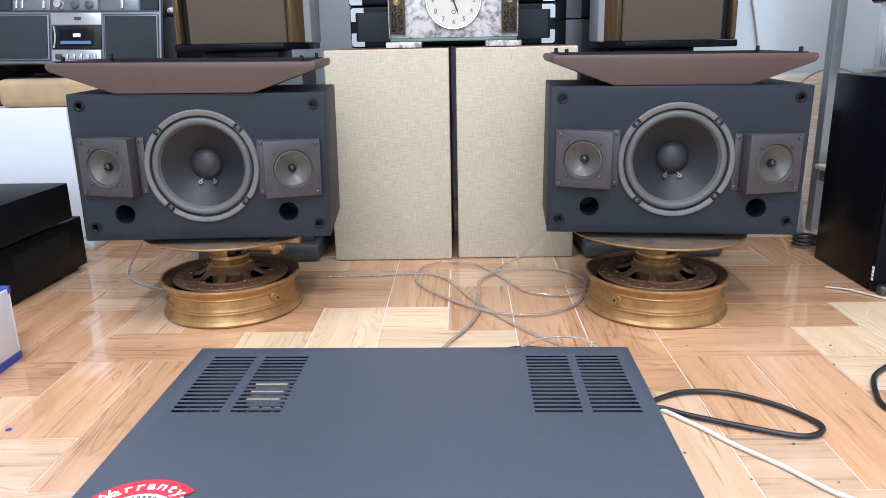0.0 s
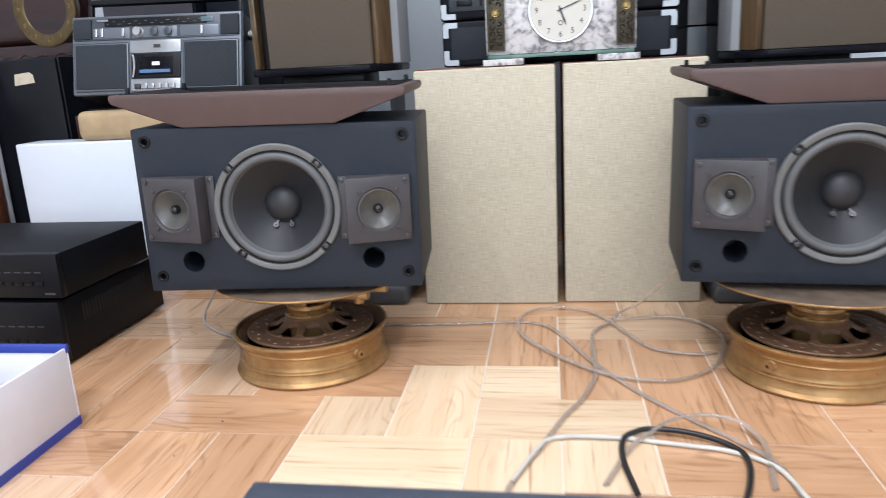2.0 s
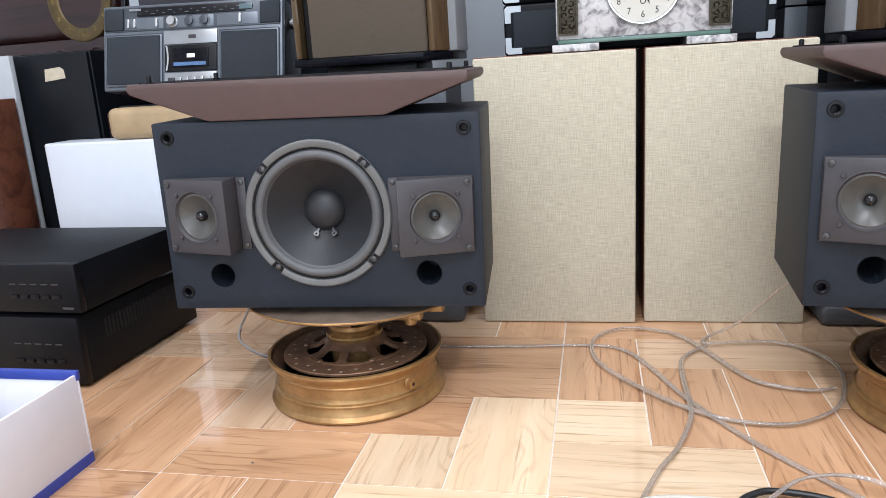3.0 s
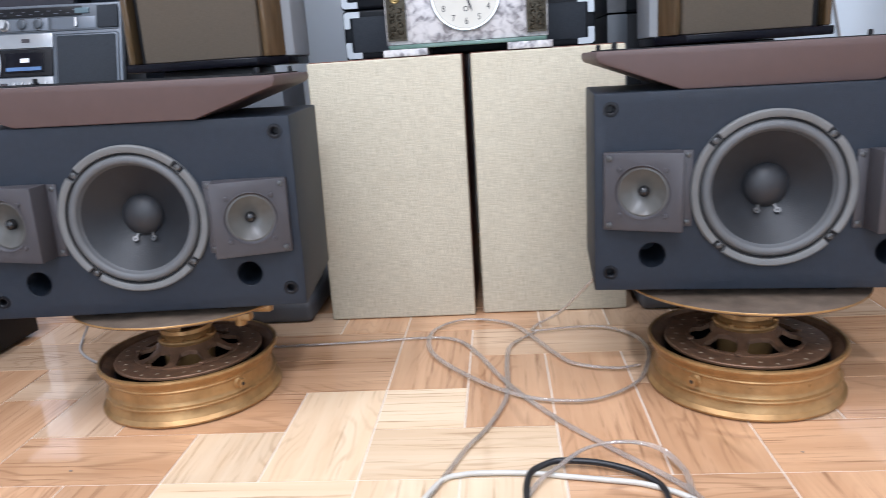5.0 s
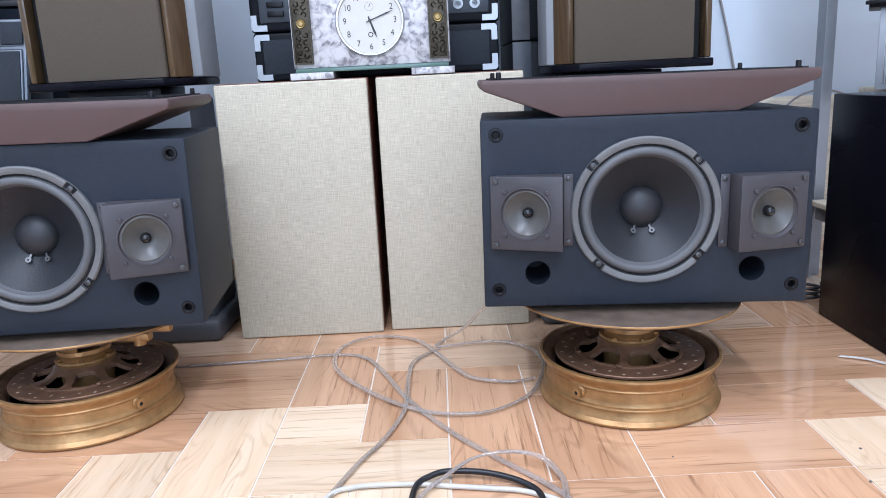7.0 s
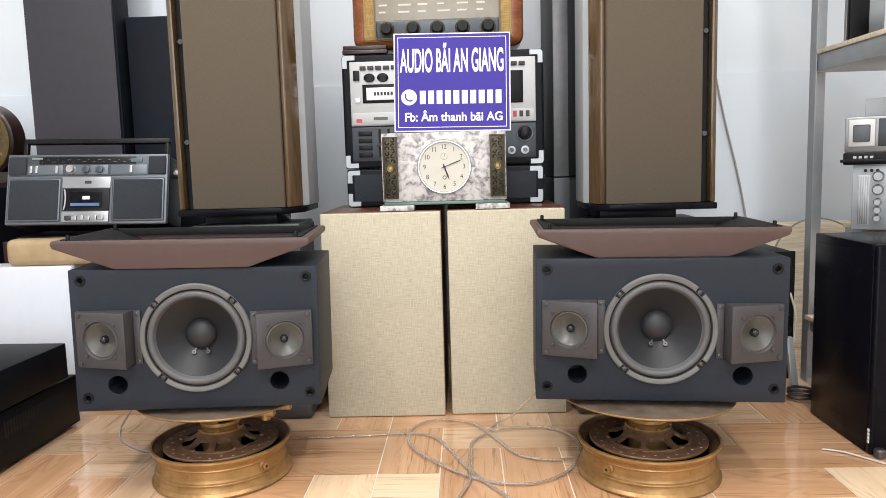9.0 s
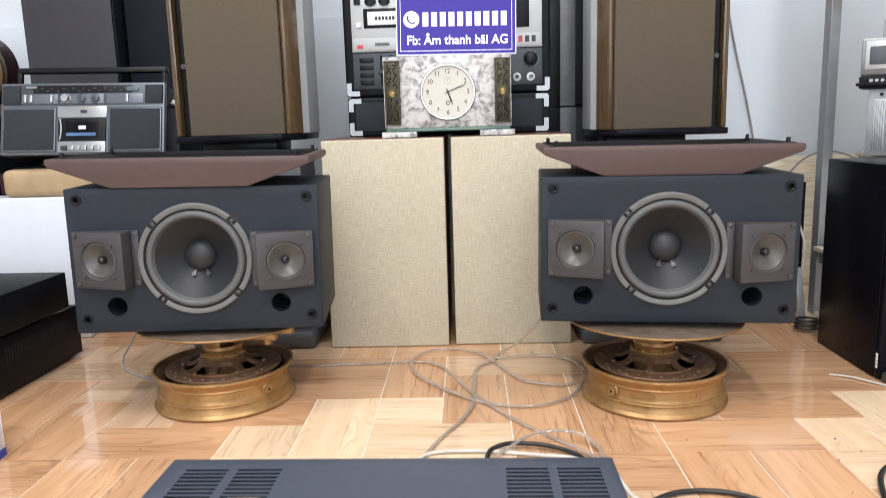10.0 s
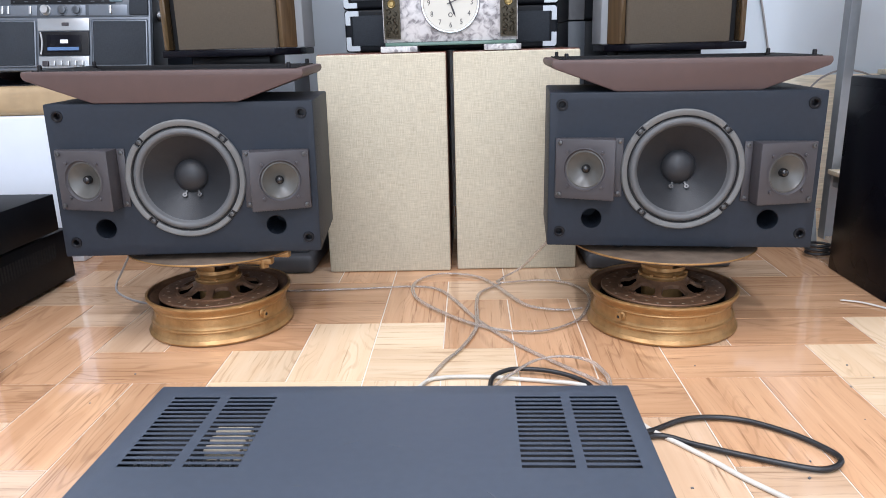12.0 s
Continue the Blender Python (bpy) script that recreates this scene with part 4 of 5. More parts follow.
def valve_radio(m):
    t = thing("valve_radio", m, "old wooden table radio with golden cloth and black knobs", "radio")
    w, h, d = 0.46, 0.30, 0.16
    part("cabinet", box(-w / 2, w / 2, 0.0, d, 0, h, 0.028, 5), M_RADIO, t, "orange-brown polished wooden case")
    part("cloth_front", box(-w / 2 + 0.028, w / 2 - 0.028, -0.003, 0.01, 0.018, h - 0.02, 0.012, 3), M_RADIOCLOTH, t, "golden woven cloth")
    part("dial_panel", box(-w / 2 + 0.062, w / 2 - 0.062, -0.007, 0.0, 0.022, 0.19, 0.008, 3), M_RADIODIAL, t, "brown glass tuning dial")
    part("knob_strip", box(-w / 2 + 0.066, w / 2 - 0.066, -0.0085, -0.004, 0.026, 0.07, 0.004), M_BBGREY, t)
    for k in range(6):
        for q in range(5):
            part("station_bar", box(-0.155 + k * 0.052, -0.155 + k * 0.052 + 0.018 + 0.004 * ((k * 3 + q) % 5), -0.0076, -0.0066, 0.09 + q * 0.018, 0.0945 + q * 0.018), M_DIAL, t)
    for sx in (-1, 1):
        for y in (0.02, 0.09):
            part("foot", moved(cyl(0.011, -0.0178, 0.0005, 16, 0.001), Matrix.Translation((sx * 0.09, y, 0))), M_BLACK, t)
    for x in (-0.135, -0.065, 0.0, 0.067, 0.135):
        knob(t, x, 0.047, 0.0145, M_BLACK, 0.02, -0.0085, M_BRASS)
    return t


valve_radio(pose(0.052, 2.10, 0.9725, 0, 0, -0.6) @ Matrix.Scale(1.036, 4))
bk = thing("book", pose(-0.148, 2.0615, 0.9540), "small stack of dark red bound books on the tape player", "book")
part("cover", box(-0.062, 0.062, 0, 0.030, 0, 0.011, 0.002), M_DARKRED, bk)
part("cover", box(-0.06, 0.06, 0.002, 0.030, 0.0115, 0.0225, 0.002), M_DARKRED, bk)


def boombox(m):
    t = thing("boombox", m, "grey stereo radio cassette recorder with a folding handle", "boombox")
    w, h, d = 0.455, 0.195, 0.12
    part("case", box(-w / 2, w / 2, 0.014, d, 0, h, 0.006, 3), M_BLACK, t)
    part("bezel", box(-w / 2 - 0.001, w / 2 + 0.001, -0.001, 0.0135, -0.0, h + 0.001, 0.004, 3), M_BBTRIM, t, "silver-grey front bezel")
    part("top_panel", box(-w / 2 + 0.006, w / 2 - 0.006, -0.003, 0.002, 0.135, h - 0.004, 0.002), M_BBGREY, t)
    for x0, x1 in ((-0.17, -0.07), (-0.062, 0.058), (0.066, 0.168)):
        part("control_plate", box(x0, x1, -0.0038, -0.002, 0.139, 0.165, 0.001), M_BBTRIM, t)
    part("tuner_scale", box(-w / 2 + 0.09, w / 2 - 0.09, -0.005, 0.0, 0.168, 0.188, 0.001), M_BLACK, t, "dark tuning scale")
    for k in range(18):
        part("scale_mark", box(-0.13 + k * 0.0145, -0.13 + k * 0.0145 + 0.004 + 0.003 * (k % 3), -0.0056, -0.0045, 0.173 + 0.006 * (k % 2), 0.1743 + 0.006 * (k % 2)), M_BBTRIM, t)
    part("meter", box(w / 2 - 0.105, w / 2 - 0.072, -0.006, 0.0, 0.172, 0.184, 0.001), M_METER, t)
    part("name_bar", box(-w / 2 + 0.07, -w / 2 + 0.10, -0.0056, 0, 0.181, 0.186), M_SILVER, t)
    for sx in (-1, 1):
        part("horn", box(sx * 0.198 - 0.025, sx * 0.198 + 0.025, -0.007, 0.0, 0.138, 0.188, 0.003), M_MESH, t, "small black tweeter grille")
        sp = part("speaker_grille", box(sx * 0.147 - 0.074, sx * 0.147 + 0.074, -0.005, 0.0, 0.008, 0.128, 0.004, 3), M_BBTRIM, t)
        part("mesh", box(sx * 0.147 - 0.069, sx * 0.147 + 0.069, -0.0068, -0.003, 0.013, 0.123, 0.003), M_MESH, sp, "charcoal perforated mesh")
    part("deck_frame", box(-0.068, 0.068, -0.006, 0.0, 0.1, 0.131, 0.001), M_SILVER, t, "bright silver deck frame")
    part("counter", box(-0.004, 0.014, -0.0075, -0.004, 0.112, 0.12), M_INK, t)
    door = part("tape_door", box(-0.066, 0.066, -0.006, 0.0, 0.038, 0.098, 0.002), M_BLACK, t, "dark cassette door")
    part("window", box(-0.045, 0.046, -0.0078, -0.005, 0.046, 0.09, 0.001), M_PIANO, door)
    part("tape_strip", box(-0.042, 0.040, -0.0084, -0.006, 0.05, 0.058), M_TAPE, door)
    part("tape_label", box(-0.008, 0.012, -0.0084, -0.006, 0.068, 0.077), M_WHITE, door)
    part("door_trim", moved(lathe([(0.1, 0), (0.104, 0), (0.104, 0.004), (0.1, 0.004)], 12, (-16, 16), close=True), Matrix.Translation((-0.158, -0.005, 0.068)) @ FACE), M_BRIGHT, door)
    part("key_tray", box(-0.066, 0.066, -0.007, 0.0, 0.006, 0.035, 0.001), M_SILVER, t)
    for k in range(6):
        part("key", box(-0.055 + k * 0.0185, -0.039 + k * 0.0185, -0.013, -0.005, 0.01, 0.023, 0.0015), M_SILVER if k else M_INK, t)
    knob(t, -0.045, 0.152, 0.0115, M_BRIGHT, 0.014, -0.003)
    for x in (-0.003, 0.035):
        knob(t, x, 0.152, 0.010, M_BBGREY, 0.006, -0.003, M_BLACK)
    for x in (-0.158, -0.142, -0.085, 0.125):
        part("switch", box(x - 0.003, x + 0.003, -0.010, -0.002, 0.142, 0.162, 0.001), M_BRIGHT, t)
    part("side_knob", moved(cyl(0.014, 0, 0.02, 20, 0.002), Matrix.Translation((w / 2, 0.05, 0.15)) @ Matrix.Rotation(radians(90), 4, "Y")), M_BRIGHT, t)
    hd = box(-w / 2 + 0.018, w / 2 - 0.012, 0.04, 0.06, 0.238, 0.253, 0.004)
    for sx in (-1, 1):
        box(sx * (w / 2 - 0.022) - 0.006, sx * (w / 2 - 0.022) + 0.006, 0.042, 0.058, 0.18, 0.242, 0.003, bm=hd)
    part("handle", hd, M_BLACK, t, "black carrying handle")
    return t


boombox(pose(-0.944, 2.025, 0.5085, -14, 1.0, 2.5) @ Matrix.Diagonal((0.985, 1.02, 1.024, 1)))


def tower(m, flip, label):
    """Tall loudspeaker: brown cloth front, bevelled wooden cheeks, pale sides, black plinth."""
    t = thing("tower_speaker", m, label, "loudspeaker", "pair of tower loudspeakers")
    s = -1 if flip else 1
    z0, z1 = 0.0, 0.95

    def column(pts):
        own = bmesh.new()
        a = [own.verts.new((s * x, y, z0 + 0.016)) for x, y in pts]
        b = [own.verts.new((s * x, y, z1)) for x, y in pts]
        own.faces.new(a)
        own.faces.new(b)
        for i in range(len(pts)):
            j = (i + 1) % len(pts)
            own.faces.new((a[i], a[j], b[j], b[i]))
        bmesh.ops.recalc_face_normals(own, faces=own.faces)
        bmesh.ops.bevel(own, geom=own.edges[:], offset=0.003, segments=2, affect="EDGES", profile=0.5)
        return own

    part("cabinet", column([(-0.145, 0.035), (0.118, 0.035), (0.150, 0.086), (0.150, 0.21), (-0.145, 0.21)]), M_TOWERGREY, t, "pale grey cabinet sides")
    part("wooden_cheek", column([(0.108, 0.012), (0.119, 0.010), (0.141, 0.058), (0.131, 0.064), (0.112, 0.034)]), M_ROSEBEVEL, t, "glossy dark wood bevel")
    part("wooden_cheek", column([(-0.152, 0.0), (-0.139, 0.0), (-0.139, 0.1), (-0.152, 0.1)]), M_ROSEWOOD, t, "glossy dark wood edge")
    part("grille", column([(-0.119, 0.0), (0.106, 0.0), (0.109, 0.006), (0.106, 0.022), (-0.119, 0.022)]), M_TOWERCLOTH, t, "brown cloth grille")
    part("baffle", column([(-0.1386, 0.028), (0.107, 0.028), (0.107, 0.034), (-0.1386, 0.034)]), M_HOLE, t)
    for z in (0.18, 0.42, 0.66):
        part("grille_peg", moved(cyl(0.006, 0, 0.012, 12), Matrix.Translation((s * -0.129, 0.026, z)) @ FACE), M_BBGREY, t)
    own = bmesh.new()
    pts = [(-0.155, -0.008), (0.102, -0.008), (0.146, 0.056), (0.146, 0.215), (-0.155, 0.215)]
    a = [own.verts.new((s * x, y, z0)) for x, y in pts]
    b = [own.verts.new((s * x, y, z0 + 0.0155)) for x, y in pts]
    own.faces.new(a)
    own.faces.new(b)
    for i in range(5):
        own.faces.new((a[i], a[(i + 1) % 5], b[(i + 1) % 5], b[i]))
    bmesh.ops.recalc_face_normals(own, faces=own.faces)
    bmesh.ops.bevel(own, geom=own.edges[:], offset=0.003, segments=2, affect="EDGES", profile=0.5)
    part("plinth", own, M_PIANO, t, "glossy black plinth")
    return t


def tower_stand(x0, x1, y0, y1, h, foot, mat, label):
    t = thing("pedestal", pose((x0 + x1) / 2, y0, 0), label, "speaker pedestal", "pedestals under the towers")
    w, d = x1 - x0, y1 - y0
    part("foot", box(foot[0] - (x0 + x1) / 2, foot[1] - (x0 + x1) / 2, foot[2] - y0, foot[3] - y0, 0, foot[4], 0.014, 3), M_STANDGREY, t, "dark grey rounded foot")
    part("column", box(-w / 2, w / 2, 0, d, foot[4] + 0.0005, h - 0.026, 0.004), mat, t)
    part("top_block", box(-w / 2 + 0.03, w / 2 - 0.06, 0.02, d, h - 0.0255, h, 0.003), M_BLACK, t)
    return t


tower(pose(-0.446, 1.843, 0.5350) @ Matrix.Scale(1.03, 4), False, "tall brown cloth loudspeaker with dark wooden edges on a pedestal")
tower(pose(0.576, 1.838, 0.5217) @ Matrix.Scale(1.023, 4), True, "tall brown cloth loudspeaker with dark wooden edges on a pedestal")
tower_stand(-0.586, -0.308, 1.87, 2.04, 0.5345, (-0.612, -0.291, 1.84, 2.18, 0.048), M_SLATE, "slate grey pedestal with a dark rounded foot on the floor")
tower_stand(0.43, 0.715, 1.88, 2.04, 0.5212, (0.392, 0.748, 1.84, 2.18, 0.042), M_BLACK, "black pedestal with a dark rounded foot on the floor")


def plain_speaker(name, x0, x1, y0, y1, z0, z1, mat, front, label, inset=0.012, category="loudspeaker"):
    t = thing(name, pose((x0 + x1) / 2, y0, z0), label, category)
    w, d, h = x1 - x0, y1 - y0, z1 - z0
    part("cabinet", box(-w / 2, w / 2, 0.012, d, 0, h, 0.003), mat, t)
    part("grille", box(-w / 2 + inset * 0.3, w / 2 - inset * 0.3, 0, 0.0115, inset * 0.3, h - inset * 0.3, 0.003), front, t)
    return t


plain_speaker("tower_speaker", -1.2365, -0.9535, 2.31, 2.42, 0, 1.65, M_DARKBLUE, M_DARKTOWER, "tall dark purple-grey loudspeaker by the wall")
plain_speaker("tower_speaker", -0.95, -0.735, 2.375, 2.60, 0, 1.1404, M_BLACKMATTE, M_DARKBLUE, "tall blue-black loudspeaker by the wall")
for z0, z1, x1, grey, label in ((0, 0.600, 0.425, M_SLATE, "lower black loudspeaker with a slate grey edge by the wall"), (0.602, 1.52, 0.4225, M_BRUSHED, "black loudspeaker with a brushed grey edge, stacked by the wall")):
    ob = plain_speaker("tower_speaker", 0.3805, 0.63, 2.19, 2.52, z0, z1, M_BLACKMATTE, M_BLACKMATTE, label)
    part("edge_panel", box(-0.1255, x1 - 0.50525, -0.004, -0.0005, 0.001, z1 - z0 - 0.001, 0.001), grey, ob, "grey edge panel")


# ---- west side ----
def hifi(m, w, d, h, vents, label):
    t = thing("hifi_component", m, label, "amplifier", "stack of black hi-fi components")
    part("case", box(-w / 2, w / 2, 0.018, d, 0.008, h, 0.002), M_BLACKMATTE, t, "black metal case")
    f = part("front_panel", box(-w / 2 - 0.002, w / 2 + 0.002, 0, 0.0175, 0.008, h + 0.001, 0.004), M_BLACK, t, "black front panel")
    for k in range(5):
        part("print_bar", box(w / 2 - 0.05 - k * 0.022, w / 2 - 0.036 - k * 0.022, -0.0006, 0.001, h * 0.62, h * 0.62 + 0.0022), M_FAINT, f)
        part("button", box(w / 2 - 0.05 - k * 0.022, w / 2 - 0.034 - k * 0.022, -0.003, 0.001, h * 0.36, h * 0.36 + 0.007, 0.001), M_BLACK, f)
    part("print_bar", box(w / 2 - 0.035, w / 2 - 0.012, -0.0006, 0.001, h * 0.16, h * 0.16 + 0.004), M_FAINT, f)
    if vents:
        for k in range(22):
            part("vent_slot", box(w / 2 - 0.001, w / 2 + 0.0006, 0.07 + k * 0.0105, 0.0755 + k * 0.0105, h * 0.55, h * 0.82), M_HOLE, t)
    for sx in (-1, 1):
        for y in (0.05, d - 0.05):
            part("foot", moved(cyl(0.018, 0, 0.0085, 20), Matrix.Translation((sx * (w / 2 - 0.05), y, 0))), M_BLACK, t)
    return t


hifi(pose(-1.135, 1.487, 0.0, 0, 0, -2), 0.44, 0.36, 0.133, True, "black amplifier with side vents on the tiled floor")
hifi(pose(-1.115, 1.487, 0.1345, 0, 0, -2), 0.43, 0.30, 0.096, False, "slim black tuner stacked on a black amplifier")

cb = thing("carton", pose(-0.735, 1.254, 0) @ Matrix.Diagonal((1, 1, 0.955, 1)), "open white and blue cardboard carton on the floor", "box")
part("side_wall", box(-0.005, 0.0, -0.36, -0.004, 0.0, 0.141, 0.001), M_CARTON, cb)
part("back_wall", box(-0.36, 0.0, -0.0035, 0.001, 0.0, 0.143, 0.001), M_CARTON, cb)
part("far_side_wall", box(-0.36, -0.355, -0.36, -0.004, 0.0, 0.141, 0.001), M_CARTON, cb)
part("front_wall", box(-0.354, -0.006, -0.36, -0.355, 0.0, 0.141, 0.001), M_CARTON, cb)
part("bottom", box(-0.354, -0.006, -0.354, -0.004, 0.0, 0.004), M_CARTON, cb)
part("blue_band", box(-0.001, 0.0012, -0.36, 0.0, 0.0, 0.016), M_CARTONBLUE, cb)
part("back_rim", box(-0.36, 0.0015, -0.0055, 0.0025, 0.132, 0.1465, 0.001), M_CARTONBLUE, cb, "torn blue upper edge")
bx = thing("boxed_unit", pose(-0.92, 1.05, 0.0045), "dark blue-grey boxed unit lying in the open carton", "box")
part("lid", box(-0.16, 0.075, -0.13, 0.10, 0, 0.128, 0.004), M_SLATE, bx)

wb = thing("white_cabinet", pose(-1.145, 1.99, 0), "plain white enamelled cabinet on the tiled floor", "cabinet")
part("body", box(-0.198, 0.168, 0, 0.10, 0.03, 0.397, 0.006, 3), M_WHITEBOX, wb)
part("skirt", box(-0.193, 0.188, -0.004, 0.096, 0.0, 0.0295, 0.004), M_WHITEBOX, wb)
bg = thing("beige_case", pose(-0.895, 1.995, 0.3975), "worn beige vinyl case lying on the white cabinet", "case")
part("body", box(-0.268, 0.208, 0, 0.085, 0.0, 0.075, 0.018, 4), M_BEIGE, bg)
dc = thing("wooden_cabinet", pose(-0.955, 2.10, 0), "dark mahogany cabinet under the boombox", "cabinet")
part("body", box(-0.28, 0.33, 0, 0.205, 0, 0.458, 0.003), M_DARKRED, dc)
part("top", box(-0.20, 0.335, -0.06, 0.207, 0.4585, 0.4765, 0.003), M_BLACK, dc)
rl = thing("tape_reel_box", pose(-0.825, 2.045, 0.4785), "small dark red lacquered box under the boombox", "box")
part("body", box(-0.05, 0.05, 0, 0.012, 0, 0.0085, 0.004), M_DARKRED, rl)

bs = plain_speaker("black_speaker", -1.473, -1.253, 2.09, 2.57, 0, 0.6154, M_BLACKMATTE, M_BLACKMATTE, "tall black speaker cabinet with a torn paper label")
part("label_sheet", prism([(-0.022, 0.545), (-0.018, 0.575), (0.026, 0.579), (0.036, 0.572), (0.038, 0.551), (0.0, 0.547)], -0.0012, -0.0004), M_TAN, bs, "torn cream paper label")
ws = thing("grey_board", pose(-1.56, 2.05, 0), "grey laminated board standing against the black speaker", "board")
part("panel", box(-0.24, 0.115, 0, 0.016, 0, 0.613, 0.002), M_TOWERGREY, ws)
bw = plain_speaker("brown_speaker", -1.755, -1.44, 1.88, 2.04, 0, 0.51, M_WALNUT, M_WALNUT, "brown wooden loudspeaker beside the grey board")


def napoleon_clock(m):
    t = thing("mantel_clock", m, "dark brown wooden mantel clock with a gilt dial ring", "clock")
    base = prism([(-0.45, 0), (0.17, 0), (0.165, 0.022), (0.14, 0.03), (0.12, 0.045), (-0.41, 0.045), (-0.43, 0.03), (-0.445, 0.022)], -0.05, 0.09, 0.004)
    part("base", base, M_DARKRED, t, "carved mahogany base")
    part("carving", cord([(-0.44 + k * 0.0135, -0.0495 - 0.001 * (k % 2), 0.012 + 0.0045 * math.sin(k * 1.3) + 0.002 * math.sin(k * 0.55)) for k in range(44)], 0.0026, 3, 6), M_DARKRED, t, "carved scrollwork")
    part("drum", moved(cyl(0.116, -0.02, 0.045, 48, 0.006), Matrix.Translation((0.0, 0, 0.145)) @ FACE), M_DARKRED, t)
    part("wing", box(-0.43, -0.05, -0.03, 0.085, 0.0455, 0.20, 0.03, 4), M_DARKRED, t)
    at = Matrix.Translation((0.0, -0.046, 0.145)) @ FACE
    ring = part("chapter_ring", moved(lathe([(0.112, 0), (0.11, 0.006), (0.104, 0.008), (0.078, 0.005), (0.074, 0.001)], 56), at), M_OLDBRASS, t, "gilt chapter ring with raised numerals")
    part("centre", moved(cyl(0.0745, -0.002, 0.001, 40), at), M_DARKRED, t)
    for hour in range(1, 13):
        a = radians(90 - 30 * hour)
        lettering(str(hour), 0.018, M_OLDBRASS2, ring, Matrix.Translation((0.09 * math.cos(a), -0.0525, 0.145 + 0.09 * math.sin(a))), "numeral", 1, 0.0008)
    return t


napoleon_clock(pose(-1.429, 2.39, 0.616, 0, 0, -8) @ Matrix.Scale(1.02, 4))


# ---- east side ----
so = thing("floor_speaker", pose(1.0735, 1.558, 0), "glossy black floor-standing speaker cabinet on the tiles", "loudspeaker")
part("cabinet", box(-0.10, 0.10, 0.02, 0.272, 0, 0.456, 0.003), M_PIANO, so)
part("front_baffle", box(-0.10, 0.10, 0.0, 0.0195, 0, 0.456, 0.006, 3), M_PIANO, so)
part("side_panel", box(-0.1018, -0.0995, 0.012, 0.262, 0.02, 0.436, 0.0008), M_PIANO, so)
for k in range(4):
    part("name_bar", box(-0.1012, -0.0995, 0.0042, 0.0105, 0.026 + k * 0.0085, 0.0325 + k * 0.0085), M_WHITE, so)
part("driver", moved(lathe([(0.07, 0), (0.068, 0.006), (0.06, 0.006), (0.05, -0.004), (0.02, -0.012), (0, -0.006)], 36), Matrix.Translation((0.0, 0.0, 0.16)) @ FACE), M_BLACK, so)
for z in (0.08,):
    part("corner_foot", moved(cyl(0.012, 0, 0.02, 16, 0.003), Matrix.Translation((-0.085, -0.012, 0.0))), M_SCREW, so)

rk = thing("steel_rack", pose(1.081, 2.118, 0), "grey angle-iron rack with plywood shelves along the wall", "rack")
for y in (0.0, -1.25):
    for x in (0.0, 0.42):
        po = box(x, x + 0.042, y, y + 0.003, 0, 1.9)
        box(x if x == 0 else x + 0.033, x + 0.003 if x == 0 else x + 0.036, y - 0.033, y - 0.0005, 0, 1.9, bm=po)
        part("post", po, M_STEEL, rk, "grey steel angle post")
for z, y0 in ((0.916, -1.25), (1.435, -1.25)):
    part("shelf_rail", box(0.004, 0.007, y0, -0.001, z - 0.045, z, 0.001), M_STEEL, rk)
    part("shelf_rail", box(0.0075, 0.42, -0.006, -0.0035, z - 0.045, z, 0.001), M_STEEL, rk)
    part("shelf_board", box(0.0, 0.45, y0, -0.002 - 0.034, z + 0.0005, z + 0.0125, 0.001), M_PLY, rk, "raw plywood shelf")
part("mid_board", box(0.085, 0.45, -0.34, -0.036, 0.4445, 0.4565, 0.001), M_PLY, rk)
part("mid_rail", box(0.09, 0.42, -0.2, -0.04, 0.414, 0.444, 0.001), M_STEEL, rk)
part("low_board", box(-0.012, 0.2, -0.20, -0.036, 0.185, 0.197, 0.001), M_PLY, rk)
part("low_rail", box(0.004, 0.2, -0.20, -0.036, 0.15, 0.1845, 0.001), M_STEEL, rk)


def rack_amp(m):
    t = thing("valve_amplifier", m, "silver-fronted amplifier with chrome knobs on the rack", "amplifier")
    part("case", box(-0.002, 0.16, 0.003, 0.2, 0, 0.155, 0.003), M_BLACKMATTE, t)
    fp = part("front_panel", box(-0.008, 0.16, -0.004, 0.0025, 0, 0.16, 0.002), M_STEEL, t, "brushed aluminium front")
    for k in range(5):
        part("rib", box(0.0055 + k * 0.0048, 0.0085 + k * 0.0048, -0.008, -0.0045, 0.014, 0.133, 0.0008), M_SILVER, fp)
    part("inner_panel", box(0.004, 0.03, -0.0055, -0.003, 0.012, 0.135, 0.001), M_SILVERPANEL, fp)
    for z in (0.03, 0.05, 0.07, 0.1, 0.133):
        knob(t, 0.048, z, 0.008 if z < 0.09 else 0.0115, M_SILVER, 0.030, -0.004)
    for k in range(3):
        part("button", moved(cyl(0.004, 0, 0.004, 12), Matrix.Translation((0.02 + k * 0.013, -0.004, 0.147)) @ FACE), M_BLACK, t)
    return t


